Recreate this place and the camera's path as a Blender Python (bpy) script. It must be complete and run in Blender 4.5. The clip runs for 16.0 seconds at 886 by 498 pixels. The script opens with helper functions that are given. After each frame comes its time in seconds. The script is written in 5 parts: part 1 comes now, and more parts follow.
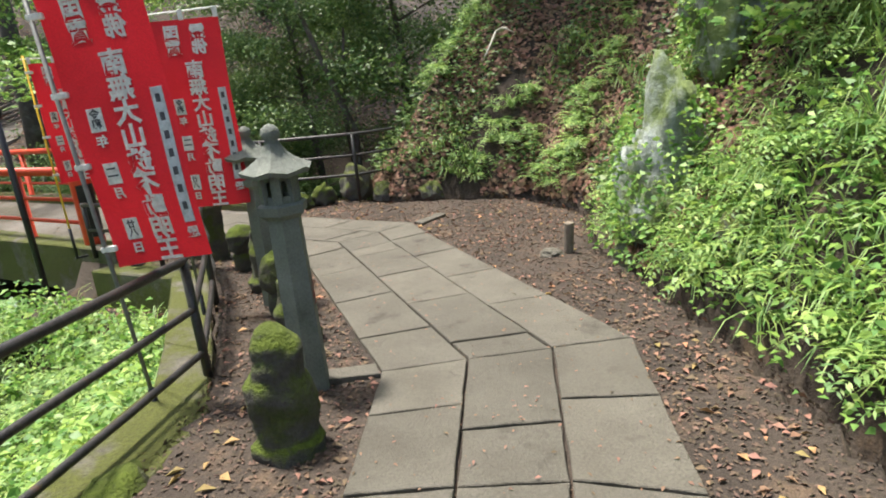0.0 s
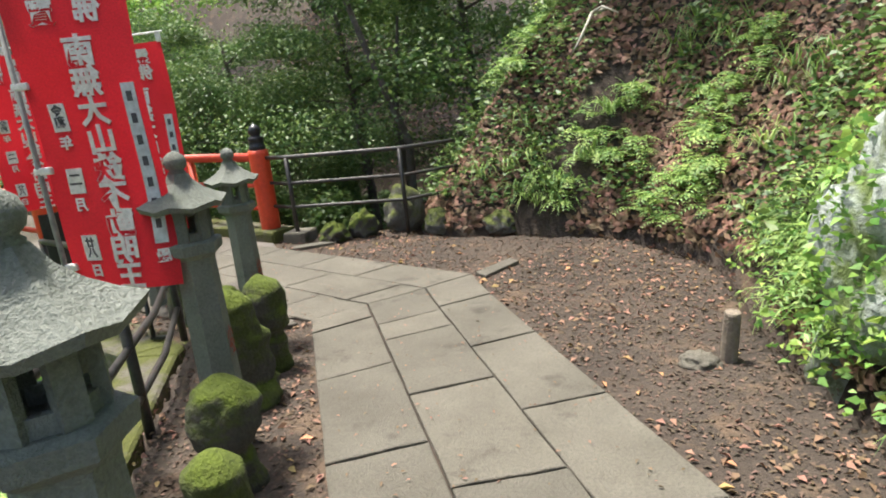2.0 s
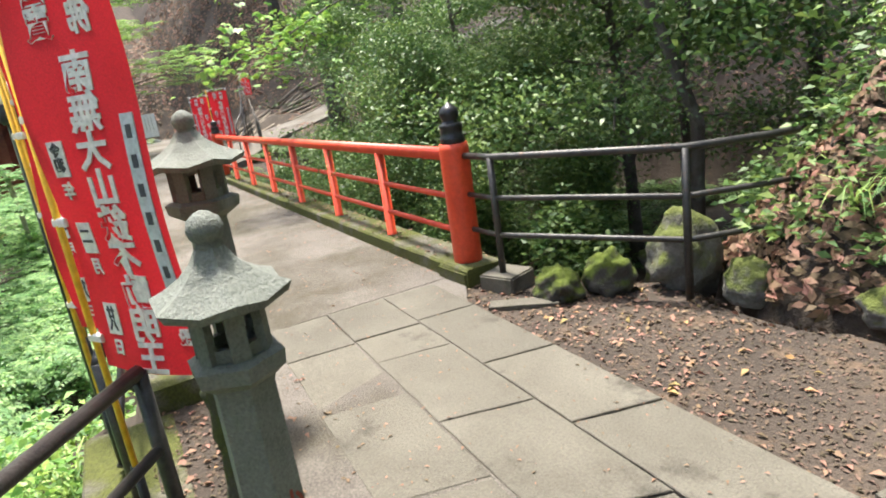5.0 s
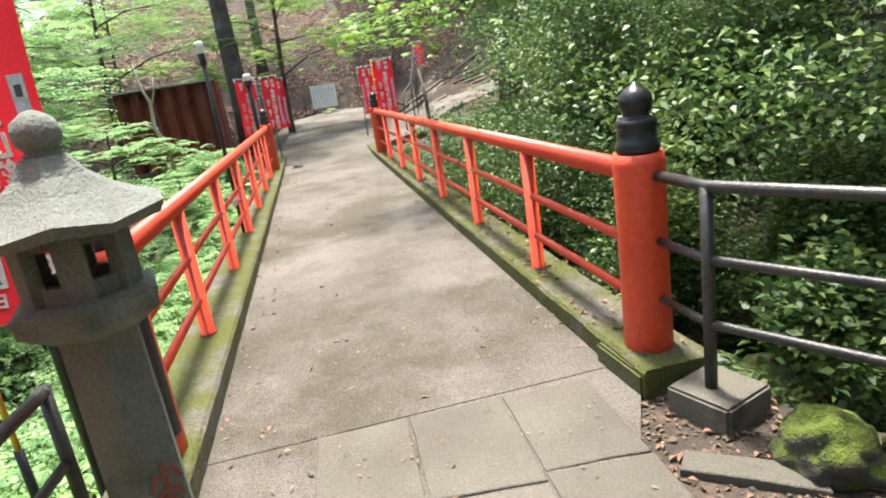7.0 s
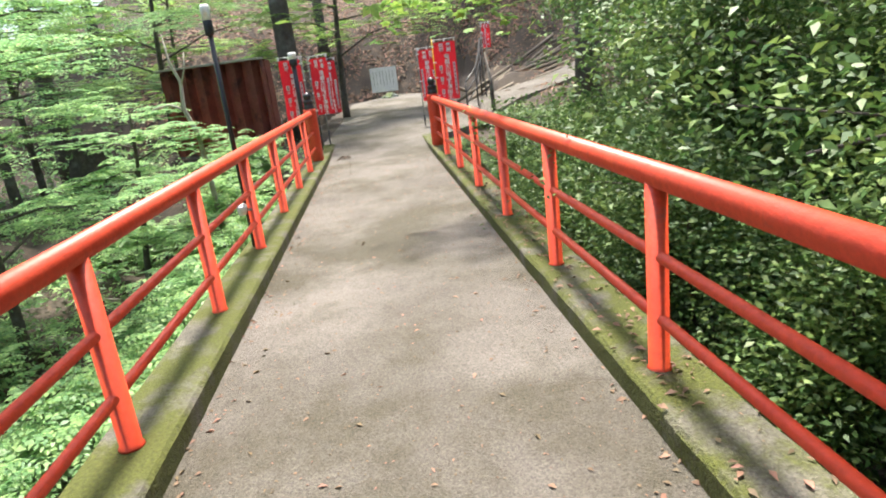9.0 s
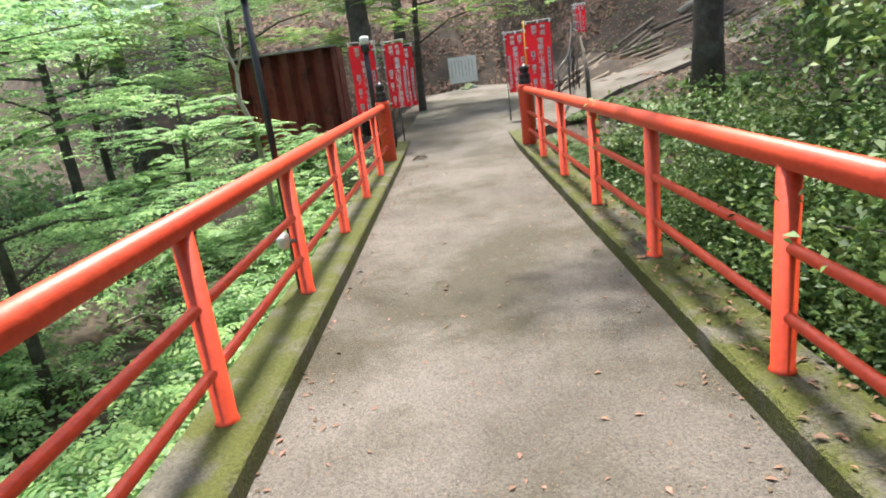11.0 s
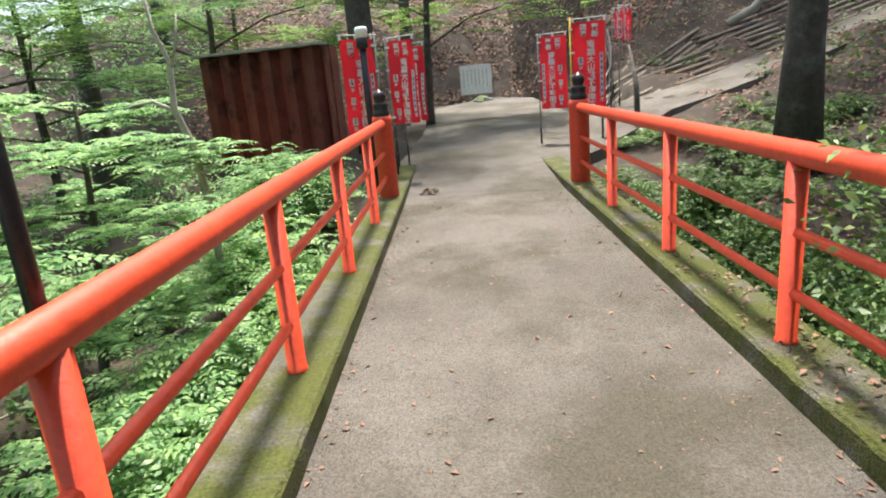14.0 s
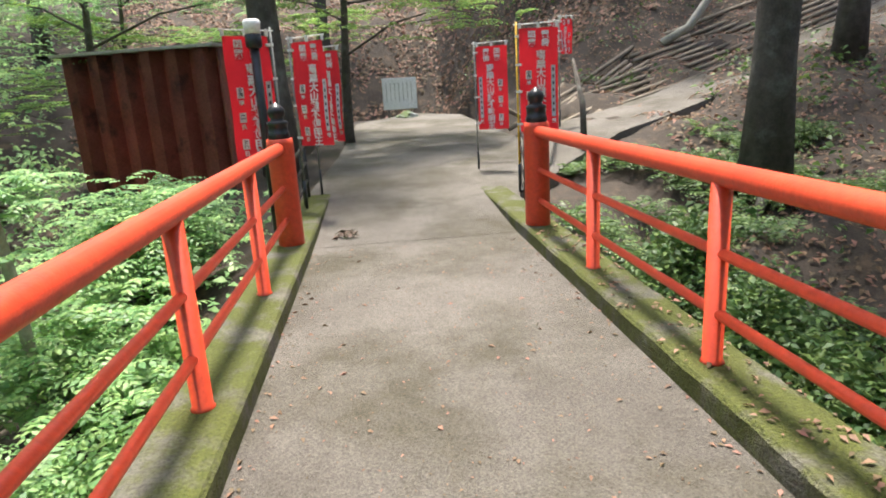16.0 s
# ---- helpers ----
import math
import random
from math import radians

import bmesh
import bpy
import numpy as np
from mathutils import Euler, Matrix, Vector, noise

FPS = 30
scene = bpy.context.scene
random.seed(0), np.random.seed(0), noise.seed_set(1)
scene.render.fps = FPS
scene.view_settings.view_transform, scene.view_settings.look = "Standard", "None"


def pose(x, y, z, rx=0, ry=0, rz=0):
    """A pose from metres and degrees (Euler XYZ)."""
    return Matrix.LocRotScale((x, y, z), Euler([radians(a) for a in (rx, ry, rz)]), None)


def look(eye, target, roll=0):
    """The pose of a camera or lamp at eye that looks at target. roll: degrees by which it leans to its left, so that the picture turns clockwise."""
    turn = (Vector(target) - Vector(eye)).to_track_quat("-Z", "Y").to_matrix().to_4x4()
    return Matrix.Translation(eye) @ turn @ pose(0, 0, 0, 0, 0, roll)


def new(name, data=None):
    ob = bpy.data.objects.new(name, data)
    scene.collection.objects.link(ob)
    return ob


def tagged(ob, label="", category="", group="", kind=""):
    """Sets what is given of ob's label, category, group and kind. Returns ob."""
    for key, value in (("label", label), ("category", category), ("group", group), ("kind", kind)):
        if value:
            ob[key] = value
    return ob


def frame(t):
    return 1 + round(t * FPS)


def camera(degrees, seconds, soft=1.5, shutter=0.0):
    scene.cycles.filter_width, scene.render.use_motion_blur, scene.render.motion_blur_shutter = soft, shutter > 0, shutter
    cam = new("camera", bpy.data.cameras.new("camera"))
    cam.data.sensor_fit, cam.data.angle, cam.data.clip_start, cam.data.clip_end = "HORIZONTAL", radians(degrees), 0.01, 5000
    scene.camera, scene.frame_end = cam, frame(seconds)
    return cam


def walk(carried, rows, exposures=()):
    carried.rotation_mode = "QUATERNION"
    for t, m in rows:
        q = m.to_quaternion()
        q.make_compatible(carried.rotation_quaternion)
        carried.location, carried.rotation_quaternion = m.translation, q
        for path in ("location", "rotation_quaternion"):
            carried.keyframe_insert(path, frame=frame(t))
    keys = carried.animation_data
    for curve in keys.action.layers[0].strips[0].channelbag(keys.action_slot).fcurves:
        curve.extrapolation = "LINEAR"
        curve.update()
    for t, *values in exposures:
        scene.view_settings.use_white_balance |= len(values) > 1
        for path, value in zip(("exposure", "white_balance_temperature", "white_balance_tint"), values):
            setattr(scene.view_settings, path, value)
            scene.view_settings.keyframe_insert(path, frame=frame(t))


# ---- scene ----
cam = camera(71.7, 16.0, 1.9)

PATH = [
    (0, (-0.229, -0.9, 1.092), (-1.245, 0.732, 0.543), -5.8),
    (0.5, (-0.482, -0.535, 1.113), (-1.499, 1.099, 0.568), -5.5),
    (1, (-0.75, -0.092, 1.087), (-1.836, 1.499, 0.549), -5.9),
    (1.5, (-1.051, 0.363, 1.047), (-2.194, 1.917, 0.52), -5.9),
    (2, (-1.292, 0.797, 1.022), (-2.487, 2.315, 0.505), -6.0),
    (2.5, (-1.581, 1.182, 1.01), (-2.843, 2.645, 0.494), -6.1),
    (3, (-1.865, 1.563, 0.98), (-3.221, 2.937, 0.456), -6.0),
    (3.5, (-2.18, 1.93, 1.016), (-3.645, 3.182, 0.48), -6.9),
    (4, (-2.517, 2.232, 1.004), (-4.08, 3.358, 0.466), -7.0),
    (4.2, (-2.652, 2.363, 0.992), (-4.254, 3.435, 0.461), -7.3),
    (6.3, (-4.199, 3.581, 0.979), (-6.041, 4.129, 0.422), -8.6),
    (6.5, (-4.362, 3.664, 0.972), (-6.222, 4.149, 0.419), -8.5),
    (7, (-4.783, 3.789, 0.961), (-6.678, 4.126, 0.417), -8.6),
    (7.5, (-5.16, 3.907, 0.951), (-7.075, 4.1, 0.409), -8.7),
    (8, (-5.551, 3.986, 0.923), (-7.47, 4.142, 0.381), -8.1),
    (8.5, (-5.959, 4.053, 0.929), (-7.875, 4.207, 0.377), -7.5),
    (9, (-6.357, 4.082, 0.921), (-8.271, 4.231, 0.361), -7.0),
    (9.5, (-6.777, 4.044, 0.909), (-8.693, 4.139, 0.344), -7.0),
    (10, (-7.184, 3.999, 0.88), (-9.105, 3.963, 0.325), -7.7),
    (10.2, (-7.335, 3.998, 0.884), (-9.255, 3.932, 0.327), -8.1),
    (12.5, (-9.347, 3.785, 0.822), (-11.269, 3.701, 0.276), -5.8),
    (13, (-9.788, 3.741, 0.826), (-11.71, 3.657, 0.282), -5.6),
    (13.5, (-10.213, 3.738, 0.821), (-12.138, 3.664, 0.283), -5.4),
    (14, (-10.651, 3.718, 0.841), (-12.579, 3.649, 0.314), -5.0),
    (14.5, (-11.085, 3.723, 0.846), (-13.013, 3.667, 0.319), -4.8),
    (15, (-11.504, 3.66, 0.853), (-13.436, 3.615, 0.337), -4.5),
    (15.5, (-11.909, 3.688, 0.842), (-13.844, 3.682, 0.337), -4.2),
    (16, (-12.346, 3.716, 0.837), (-14.273, 3.902, 0.334), -3.4),
]
EXPOSURES = [(0.0, 1.0), (4.0, 1.45), (7.0, 1.6), (10.0, 1.5), (12.5, 1.25), (16.0, 1.38)]
walk(cam, [(t, look(eye, target, roll)) for t, eye, target, roll in PATH], EXPOSURES)

# ---- world, sun ----
world = bpy.data.worlds.new("sky")
scene.world = world
world.use_nodes = True
wn = world.node_tree
sky = wn.nodes.new("ShaderNodeTexSky")
sky.sky_type, sky.sun_disc = "NISHITA", False
SUN_EL, SUN_AZ = 74.0, 272.0
sky.sun_elevation, sky.sun_rotation = radians(SUN_EL), radians(SUN_AZ)
sky.air_density, sky.dust_density, sky.ozone_density = 1.0, 4.0, 1.0
wn.nodes["Background"].inputs["Strength"].default_value = 0.15
wn.links.new(sky.outputs["Color"], wn.nodes["Background"].inputs["Color"])
sun = new("sun", bpy.data.lights.new("sun", "SUN"))
sun.data.energy, sun.data.angle, sun.data.color = 4.2, radians(6.0), (1.0, 0.95, 0.86)
_az, _el = radians(SUN_AZ), radians(SUN_EL)
SUN_DIR = Vector((math.sin(_az) * math.cos(_el), math.cos(_az) * math.cos(_el), math.sin(_el)))
sun.matrix_world = look(SUN_DIR * 60, (0, 0, 0))

# ---- materials ----


def mat(name, c1, c2, scale=6.0, rough=0.8, bump=0.15, fine=60.0, metal=0.0, c3=None, spot=2.0, cut=(0.55, 0.65), jitter=0.0, island=False, trans=0.0, moss=None, grain=0.35):
    """Two mixed tones by a coarse noise, fine grain in tone and relief, an optional third tone in blotches, variation per piece."""
    m = bpy.data.materials.new(name)
    m.use_nodes = True
    nt, L = m.node_tree, m.node_tree.links
    b = nt.nodes["Principled BSDF"]
    tc = nt.nodes.new("ShaderNodeTexCoord")
    geo = nt.nodes.new("ShaderNodeNewGeometry")
    info = nt.nodes.new("ShaderNodeObjectInfo")
    pos = geo.outputs["Position"]

    def noi(s, d=4.0, r=0.6):
        n = nt.nodes.new("ShaderNodeTexNoise")
        n.inputs["Scale"].default_value, n.inputs["Detail"].default_value, n.inputs["Roughness"].default_value = s, d, r
        L.new(pos, n.inputs["Vector"])
        return n.outputs["Fac"]

    def ramp(v, a, z):
        n = nt.nodes.new("ShaderNodeMapRange")
        n.inputs["From Min"].default_value, n.inputs["From Max"].default_value = a, z
        L.new(v, n.inputs["Value"])
        return n.outputs["Result"]

    def mix(f, a, z, kind="MIX"):
        n = nt.nodes.new("ShaderNodeMix")
        n.data_type, n.blend_type = "RGBA", kind
        for sock, v in ((n.inputs["Factor"], f), (n.inputs[6], a), (n.inputs[7], z)):
            if isinstance(v, bpy.types.NodeSocket):
                L.new(v, sock)
            else:
                sock.default_value = v if isinstance(v, float) else (*v, 1)
        return n.outputs[2]

    col = mix(ramp(noi(scale), 0.3, 0.7), c1, c2)
    if c3:
        col = mix(ramp(noi(spot, 6, 0.65), *cut), col, c3)
    if moss:
        sx = nt.nodes.new("ShaderNodeSeparateXYZ")
        L.new(geo.outputs["Normal"], sx.inputs["Vector"])
        ad = nt.nodes.new("ShaderNodeMath")
        ad.operation = "MULTIPLY_ADD"
        ad.inputs[1].default_value = 1.6
        L.new(noi(7.0, 5, 0.75), ad.inputs[0])
        L.new(sx.outputs["Z"], ad.inputs[2])
        col = mix(ramp(ad.outputs[0], 0.85, 1.35), col, mix(ramp(noi(14.0), 0.35, 0.65), moss, tuple(c * 1.5 for c in moss)))
    g = noi(fine, 3, 0.7)
    col = mix(grain, col, mix(ramp(g, 0.3, 0.7), (0.35, 0.35, 0.35), (1.65, 1.65, 1.65)), "MULTIPLY")
    if jitter:
        hs = nt.nodes.new("ShaderNodeHueSaturation")
        src = geo.outputs["Random Per Island"] if island else info.outputs["Random"]
        mr = nt.nodes.new("ShaderNodeMapRange")
        mr.inputs["To Min"].default_value, mr.inputs["To Max"].default_value = 1 - jitter, 1 + jitter
        L.new(src, mr.inputs["Value"])
        L.new(mr.outputs["Result"], hs.inputs["Value"])
        if island:
            mh = nt.nodes.new("ShaderNodeMapRange")
            mh.inputs["To Min"].default_value, mh.inputs["To Max"].default_value = 0.5 + 0.03, 0.5 - 0.035
            L.new(src, mh.inputs["Value"])
            L.new(mh.outputs["Result"], hs.inputs["Hue"])
        L.new(col, hs.inputs["Color"])
        col = hs.outputs["Color"]
    L.new(col, b.inputs["Base Color"])
    b.inputs["Roughness"].default_value, b.inputs["Metallic"].default_value = rough, metal
    if bump:
        bp = nt.nodes.new("ShaderNodeBump")
        bp.inputs["Strength"].default_value, bp.inputs["Distance"].default_value = min(1.0, bump * 2), 0.02
        L.new(g, bp.inputs["Height"])
        L.new(bp.outputs["Normal"], b.inputs["Normal"])
    if trans:
        tr = nt.nodes.new("ShaderNodeBsdfTranslucent")
        L.new(col, tr.inputs["Color"])
        ms = nt.nodes.new("ShaderNodeMixShader")
        ms.inputs["Fac"].default_value = trans
        out = nt.nodes["Material Output"]
        L.new(b.outputs["BSDF"], ms.inputs[1])
        L.new(tr.outputs["BSDF"], ms.inputs[2])
        L.new(ms.outputs["Shader"], out.inputs["Surface"])
    return m


M = dict(
    soil=mat("soil", (0.032, 0.024, 0.018), (0.064, 0.048, 0.036), 1.5, 0.95, 0.5, 35, c3=(0.10, 0.068, 0.044), spot=3.5),
    slab=mat("slab", (0.088, 0.080, 0.062), (0.130, 0.120, 0.096), 2.2, 0.85, 0.35, 90, grain=0.36, c3=(0.05, 0.045, 0.034), spot=2.6, cut=(0.58, 0.70), jitter=0.14),
    deck=mat("deck", (0.105, 0.092, 0.077), (0.185, 0.166, 0.145), 0.9, 0.9, 0.7, 95, grain=0.7, c3=(0.082, 0.072, 0.050), spot=0.8, cut=(0.46, 0.62)),
    kerb=mat("kerb", (0.085, 0.078, 0.062), (0.15, 0.138, 0.11), 6, 0.92, 0.6, 60, grain=0.6, c3=(0.075, 0.084, 0.014), spot=2.4, cut=(0.38, 0.51)),
    red=mat("red paint", (0.56, 0.048, 0.017), (0.63, 0.068, 0.024), 3, 0.46, 0.05, 30, grain=0.22, c3=(0.42, 0.07, 0.04), spot=9, cut=(0.64, 0.77)),
    black=mat("black metal", (0.02, 0.021, 0.024), (0.035, 0.036, 0.04), 8, 0.35, 0.05, 50, metal=0.4),
    pipe=mat("pipe rail", (0.035, 0.036, 0.038), (0.075, 0.07, 0.065), 7, 0.42, 0.1, 60, metal=0.5, c3=(0.10, 0.065, 0.045), spot=11, cut=(0.6, 0.7)),
    lantern=mat("lantern stone", (0.125, 0.138, 0.118), (0.19, 0.205, 0.18), 5, 0.85, 0.3, 110, c3=(0.075, 0.088, 0.06), spot=4, cut=(0.55, 0.75), jitter=0.06),
    carve=mat("carved red", (0.28, 0.06, 0.035), (0.2, 0.06, 0.04), 9, 0.9, 0.1),
    rock=mat("rock", (0.10, 0.095, 0.085), (0.17, 0.165, 0.15), 5, 0.95, 0.5, 40, moss=(0.07, 0.085, 0.018)),
    mossrock=mat("mossy stone", (0.045, 0.042, 0.036), (0.085, 0.08, 0.068), 5, 0.95, 0.6, 60, c3=(0.05, 0.065, 0.012), spot=3.0, cut=(0.50, 0.62), moss=(0.062, 0.085, 0.008)),
    pale=mat("pale rock", (0.20, 0.225, 0.205), (0.38, 0.42, 0.40), 5, 0.9, 0.8, 28, c3=(0.11, 0.15, 0.045), spot=3.0, cut=(0.42, 0.58)),
    cloth=mat("banner cloth", (0.56, 0.014, 0.024), (0.66, 0.022, 0.036), 4, 0.75, 0.04, 200, trans=0.35),
    white=mat("white print", (0.78, 0.77, 0.74), (0.82, 0.81, 0.79), 6, 0.8, 0.0, 40, trans=0.2),
    ink=mat("black print", (0.05, 0.05, 0.06), (0.08, 0.08, 0.09), 6, 0.8, 0.0, 40),
    strip=mat("pale strip print", (0.55, 0.62, 0.66), (0.62, 0.66, 0.68), 6, 0.8, 0.0, 40, trans=0.2),
    yellow=mat("yellow pole", (0.75, 0.42, 0.02), (0.80, 0.48, 0.04), 5, 0.4, 0.02, 30),
    greypole=mat("grey pole", (0.14, 0.145, 0.14), (0.22, 0.22, 0.20), 5, 0.5, 0.05, 40),
    bark=mat("bark", (0.06, 0.05, 0.042), (0.12, 0.105, 0.09), 6, 0.95, 0.7, 45, c3=(0.17, 0.17, 0.15), spot=2.5, cut=(0.55, 0.7)),
    twig=mat("pale wood", (0.30, 0.28, 0.23), (0.42, 0.40, 0.34), 6, 0.9, 0.3, 40),
    wood=mat("weathered wood", (0.16, 0.13, 0.10), (0.25, 0.21, 0.16), 6, 0.9, 0.4, 40),
    rust=mat("rust sheet", (0.21, 0.065, 0.042), (0.31, 0.105, 0.07), 2.5, 0.8, 0.25, 30, c3=(0.09, 0.035, 0.027), spot=1.5),
    signw=mat("sign board", (0.66, 0.68, 0.70), (0.74, 0.75, 0.76), 3, 0.5, 0.02, 30),
    lampw=mat("lamp plastic", (0.75, 0.76, 0.75), (0.8, 0.8, 0.8), 3, 0.4, 0.02, 30),
    leaf=mat("bright leaf", (0.16, 0.31, 0.06), (0.27, 0.45, 0.10), 1.2, 0.5, 0.0, 20, jitter=0.35, island=True, trans=0.35),
    fern=mat("fern leaf", (0.17, 0.30, 0.075), (0.29, 0.44, 0.125), 1.0, 0.55, 0.0, 20, jitter=0.35, island=True, trans=0.35),
    maple=mat("maple leaf", (0.19, 0.36, 0.15), (0.33, 0.52, 0.21), 0.5, 0.45, 0.0, 20, jitter=0.35, island=True, trans=0.55),
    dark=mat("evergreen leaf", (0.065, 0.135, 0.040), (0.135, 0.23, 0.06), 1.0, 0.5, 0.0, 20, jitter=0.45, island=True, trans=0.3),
    dry=mat("dry leaf", (0.12, 0.070, 0.042), (0.27, 0.165, 0.095), 9, 0.7, 0.0, 30, jitter=0.5, island=True, trans=0.1),
    mulch=mat("leaf mulch", (0.055, 0.038, 0.026), (0.13, 0.09, 0.058), 9, 0.85, 0.0, 30, jitter=0.5, island=True),
    drygold=mat("fallen yellow leaf", (0.38, 0.27, 0.10), (0.30, 0.16, 0.07), 9, 0.7, 0.0, 30, jitter=0.4, island=True, trans=0.1),
    glass=mat("lamp glass", (0.7, 0.72, 0.7), (0.75, 0.76, 0.75), 3, 0.2, 0.0),
)

# ---- mesh helpers ----


def link(name, me, material, parent=None, label=""):
    if material:
        me.materials.append(material)
    ob = new(name, me)
    ob.parent = parent
    if label:
        ob["label"] = label
    return ob


def part(name, bm, material, parent=None, label="", smooth=False):
    me = bpy.data.meshes.new(name)
    bm.to_mesh(me)
    bm.free()
    if smooth:
        me.polygons.foreach_set("use_smooth", [True] * len(me.polygons))
    return link(name, me, material, parent, label)


def thing(name, m, label, category, group="", kind=""):
    ob = new(name)
    ob.matrix_basis = m
    return tagged(ob, label, category, group, kind)


def lathe(rings, seg=20, turn=0.0, cap=True):
    """A turned solid from (radius, z) rings."""
    bm = bmesh.new()
    rows = [[bm.verts.new((r * math.cos(turn + 2 * math.pi * k / seg), r * math.sin(turn + 2 * math.pi * k / seg), z)) for k in range(seg)] for r, z in rings]
    for a, b in zip(rows, rows[1:]):
        for k in range(seg):
            bm.faces.new((a[k], a[(k + 1) % seg], b[(k + 1) % seg], b[k]))
    if cap:
        bm.faces.new(rows[0][::-1])
        bm.faces.new(rows[-1])
    return bm


def tube(points, radii, seg=10, bm=None):
    """A pipe along points; radii one number or one a point."""
    bm = bm or bmesh.new()
    pts = [Vector(p) for p in points]
    radii = radii if isinstance(radii, (list, tuple)) else [radii] * len(pts)
    rows = []
    ref = Vector((0.31, 0.17, 1)) if abs((pts[-1] - pts[0]).normalized().z) < 0.9 else Vector((1, 0.13, 0.2))
    for i, p in enumerate(pts):
        d = (pts[min(i + 1, len(pts) - 1)] - pts[max(i - 1, 0)]).normalized()
        a = d.cross(ref).normalized()
        c = d.cross(a)
        rows.append([bm.verts.new(p + radii[i] * (math.cos(2 * math.pi * k / seg) * a + math.sin(2 * math.pi * k / seg) * c)) for k in range(seg)])
    for a, b in zip(rows, rows[1:]):
        for k in range(seg):
            bm.faces.new((a[k], b[k], b[(k + 1) % seg], a[(k + 1) % seg]))
    bm.faces.new(rows[0])
    bm.faces.new(rows[-1][::-1])
    bmesh.ops.recalc_face_normals(bm, faces=bm.faces)
    return bm


def box(x0, y0, z0, x1, y1, z1, bevel=0.0):
    bm = bmesh.new()
    bmesh.ops.create_cube(bm, size=1)
    for v in bm.verts:
        v.co = Vector(((x0 + x1) / 2 + v.co.x * (x1 - x0), (y0 + y1) / 2 + v.co.y * (y1 - y0), (z0 + z1) / 2 + v.co.z * (z1 - z0)))
    if bevel:
        bmesh.ops.bevel(bm, geom=bm.edges, offset=bevel, segments=2, affect="EDGES")
    return bm


def prism(poly, z0, z1, bevel=0.0):
    """An upright block over a plan outline; z0, z1 numbers or functions of x, y."""
    bm = bmesh.new()
    f0 = z0 if callable(z0) else (lambda x, y: z0)
    f1 = z1 if callable(z1) else (lambda x, y: z1)
    lo = [bm.verts.new((x, y, f0(x, y))) for x, y in poly]
    hi = [bm.verts.new((x, y, f1(x, y))) for x, y in poly]
    n = len(poly)
    for k in range(n):
        bm.faces.new((lo[k], lo[(k + 1) % n], hi[(k + 1) % n], hi[k]))
    bm.faces.new(lo[::-1])
    top = bm.faces.new(hi)
    bmesh.ops.recalc_face_normals(bm, faces=bm.faces)
    if bevel:
        bmesh.ops.bevel(bm, geom=list(top.edges), offset=bevel, segments=1, affect="EDGES")
    return bm


def boulder(sx, sy, sz, seed, rough=0.25, sub=3, lump=1.6, flare=0.18):
    bm = bmesh.new()
    bmesh.ops.create_icosphere(bm, subdivisions=sub, radius=1)
    off = Vector((seed * 3.7, seed * 1.3, seed * 2.1))
    for v in bm.verts:
        d = v.co.normalized()
        k = 1 + rough * noise.noise(d * lump + off) + 0.35 * rough * noise.noise(d * lump * 3 + off)
        w = k * (1 - flare * d.z)
        v.co = Vector((d.x * sx * w, d.y * sy * w, d.z * sz * k))
    return bm


def quads(name, V, material, parent=None, label="", smooth=False):
    """One mesh of loose four-cornered leaves from an array (n, 4, 3)."""
    n = len(V)
    me = bpy.data.meshes.new(name)
    me.vertices.add(n * 4)
    me.vertices.foreach_set("co", np.ascontiguousarray(V, dtype=np.float32).ravel())
    me.loops.add(n * 4)
    me.loops.foreach_set("vertex_index", np.arange(n * 4, dtype=np.int32))
    me.polygons.add(n)
    me.polygons.foreach_set("loop_start", np.arange(0, n * 4, 4, dtype=np.int32))
    me.update(calc_edges=True)
    return link(name, me, material, parent, label)


RNG = np.random.default_rng(7)


def ball(n):
    """Points spread evenly in a ball of radius one."""
    v = RNG.normal(0, 1, (n, 3))
    return v / np.linalg.norm(v, axis=1, keepdims=True) * RNG.uniform(0, 1, (n, 1)) ** (1 / 2.2)


def unit(v):
    return v / np.maximum(np.linalg.norm(v, axis=-1, keepdims=True), 1e-9)


def leaf_array(P, D, N, length, width, fold=0.25):
    """Leaves from base P along D, with face normal N, folded along the middle rib. Arrays (n, 3)."""
    n = len(P)
    D = unit(D)
    S = unit(np.cross(D, N))
    N = np.cross(S, D)
    ln = np.broadcast_to(length, (n,))[:, None]
    wd = np.broadcast_to(width, (n,))[:, None]
    mid = P + D * ln * 0.45
    tip = P + D * ln - N * ln * 0.12
    up = N * wd * fold
    return np.stack([P, mid + S * wd / 2 + up, tip, mid - S * wd / 2 + up], 1)


def leaf_cloud(P, size, aspect=0.45, flat=0.5, droop=0.2, out=None):
    """Leaves at points P, facing mostly upward by flat, pointing about at random or along out."""
    n = len(P)
    a = RNG.uniform(0, 2 * np.pi, n)
    D = np.stack([np.cos(a), np.sin(a), RNG.uniform(-0.6, 0.3, n) - droop], 1)
    if out is not None:
        D = D * 0.7 + out
    N = RNG.normal(0, 1, (n, 3)) * (1 - flat) + np.array([0, 0, 1.0]) * flat
    s = size * RNG.uniform(0.6, 1.35, n)
    return leaf_array(P, D, N, s, s * aspect)


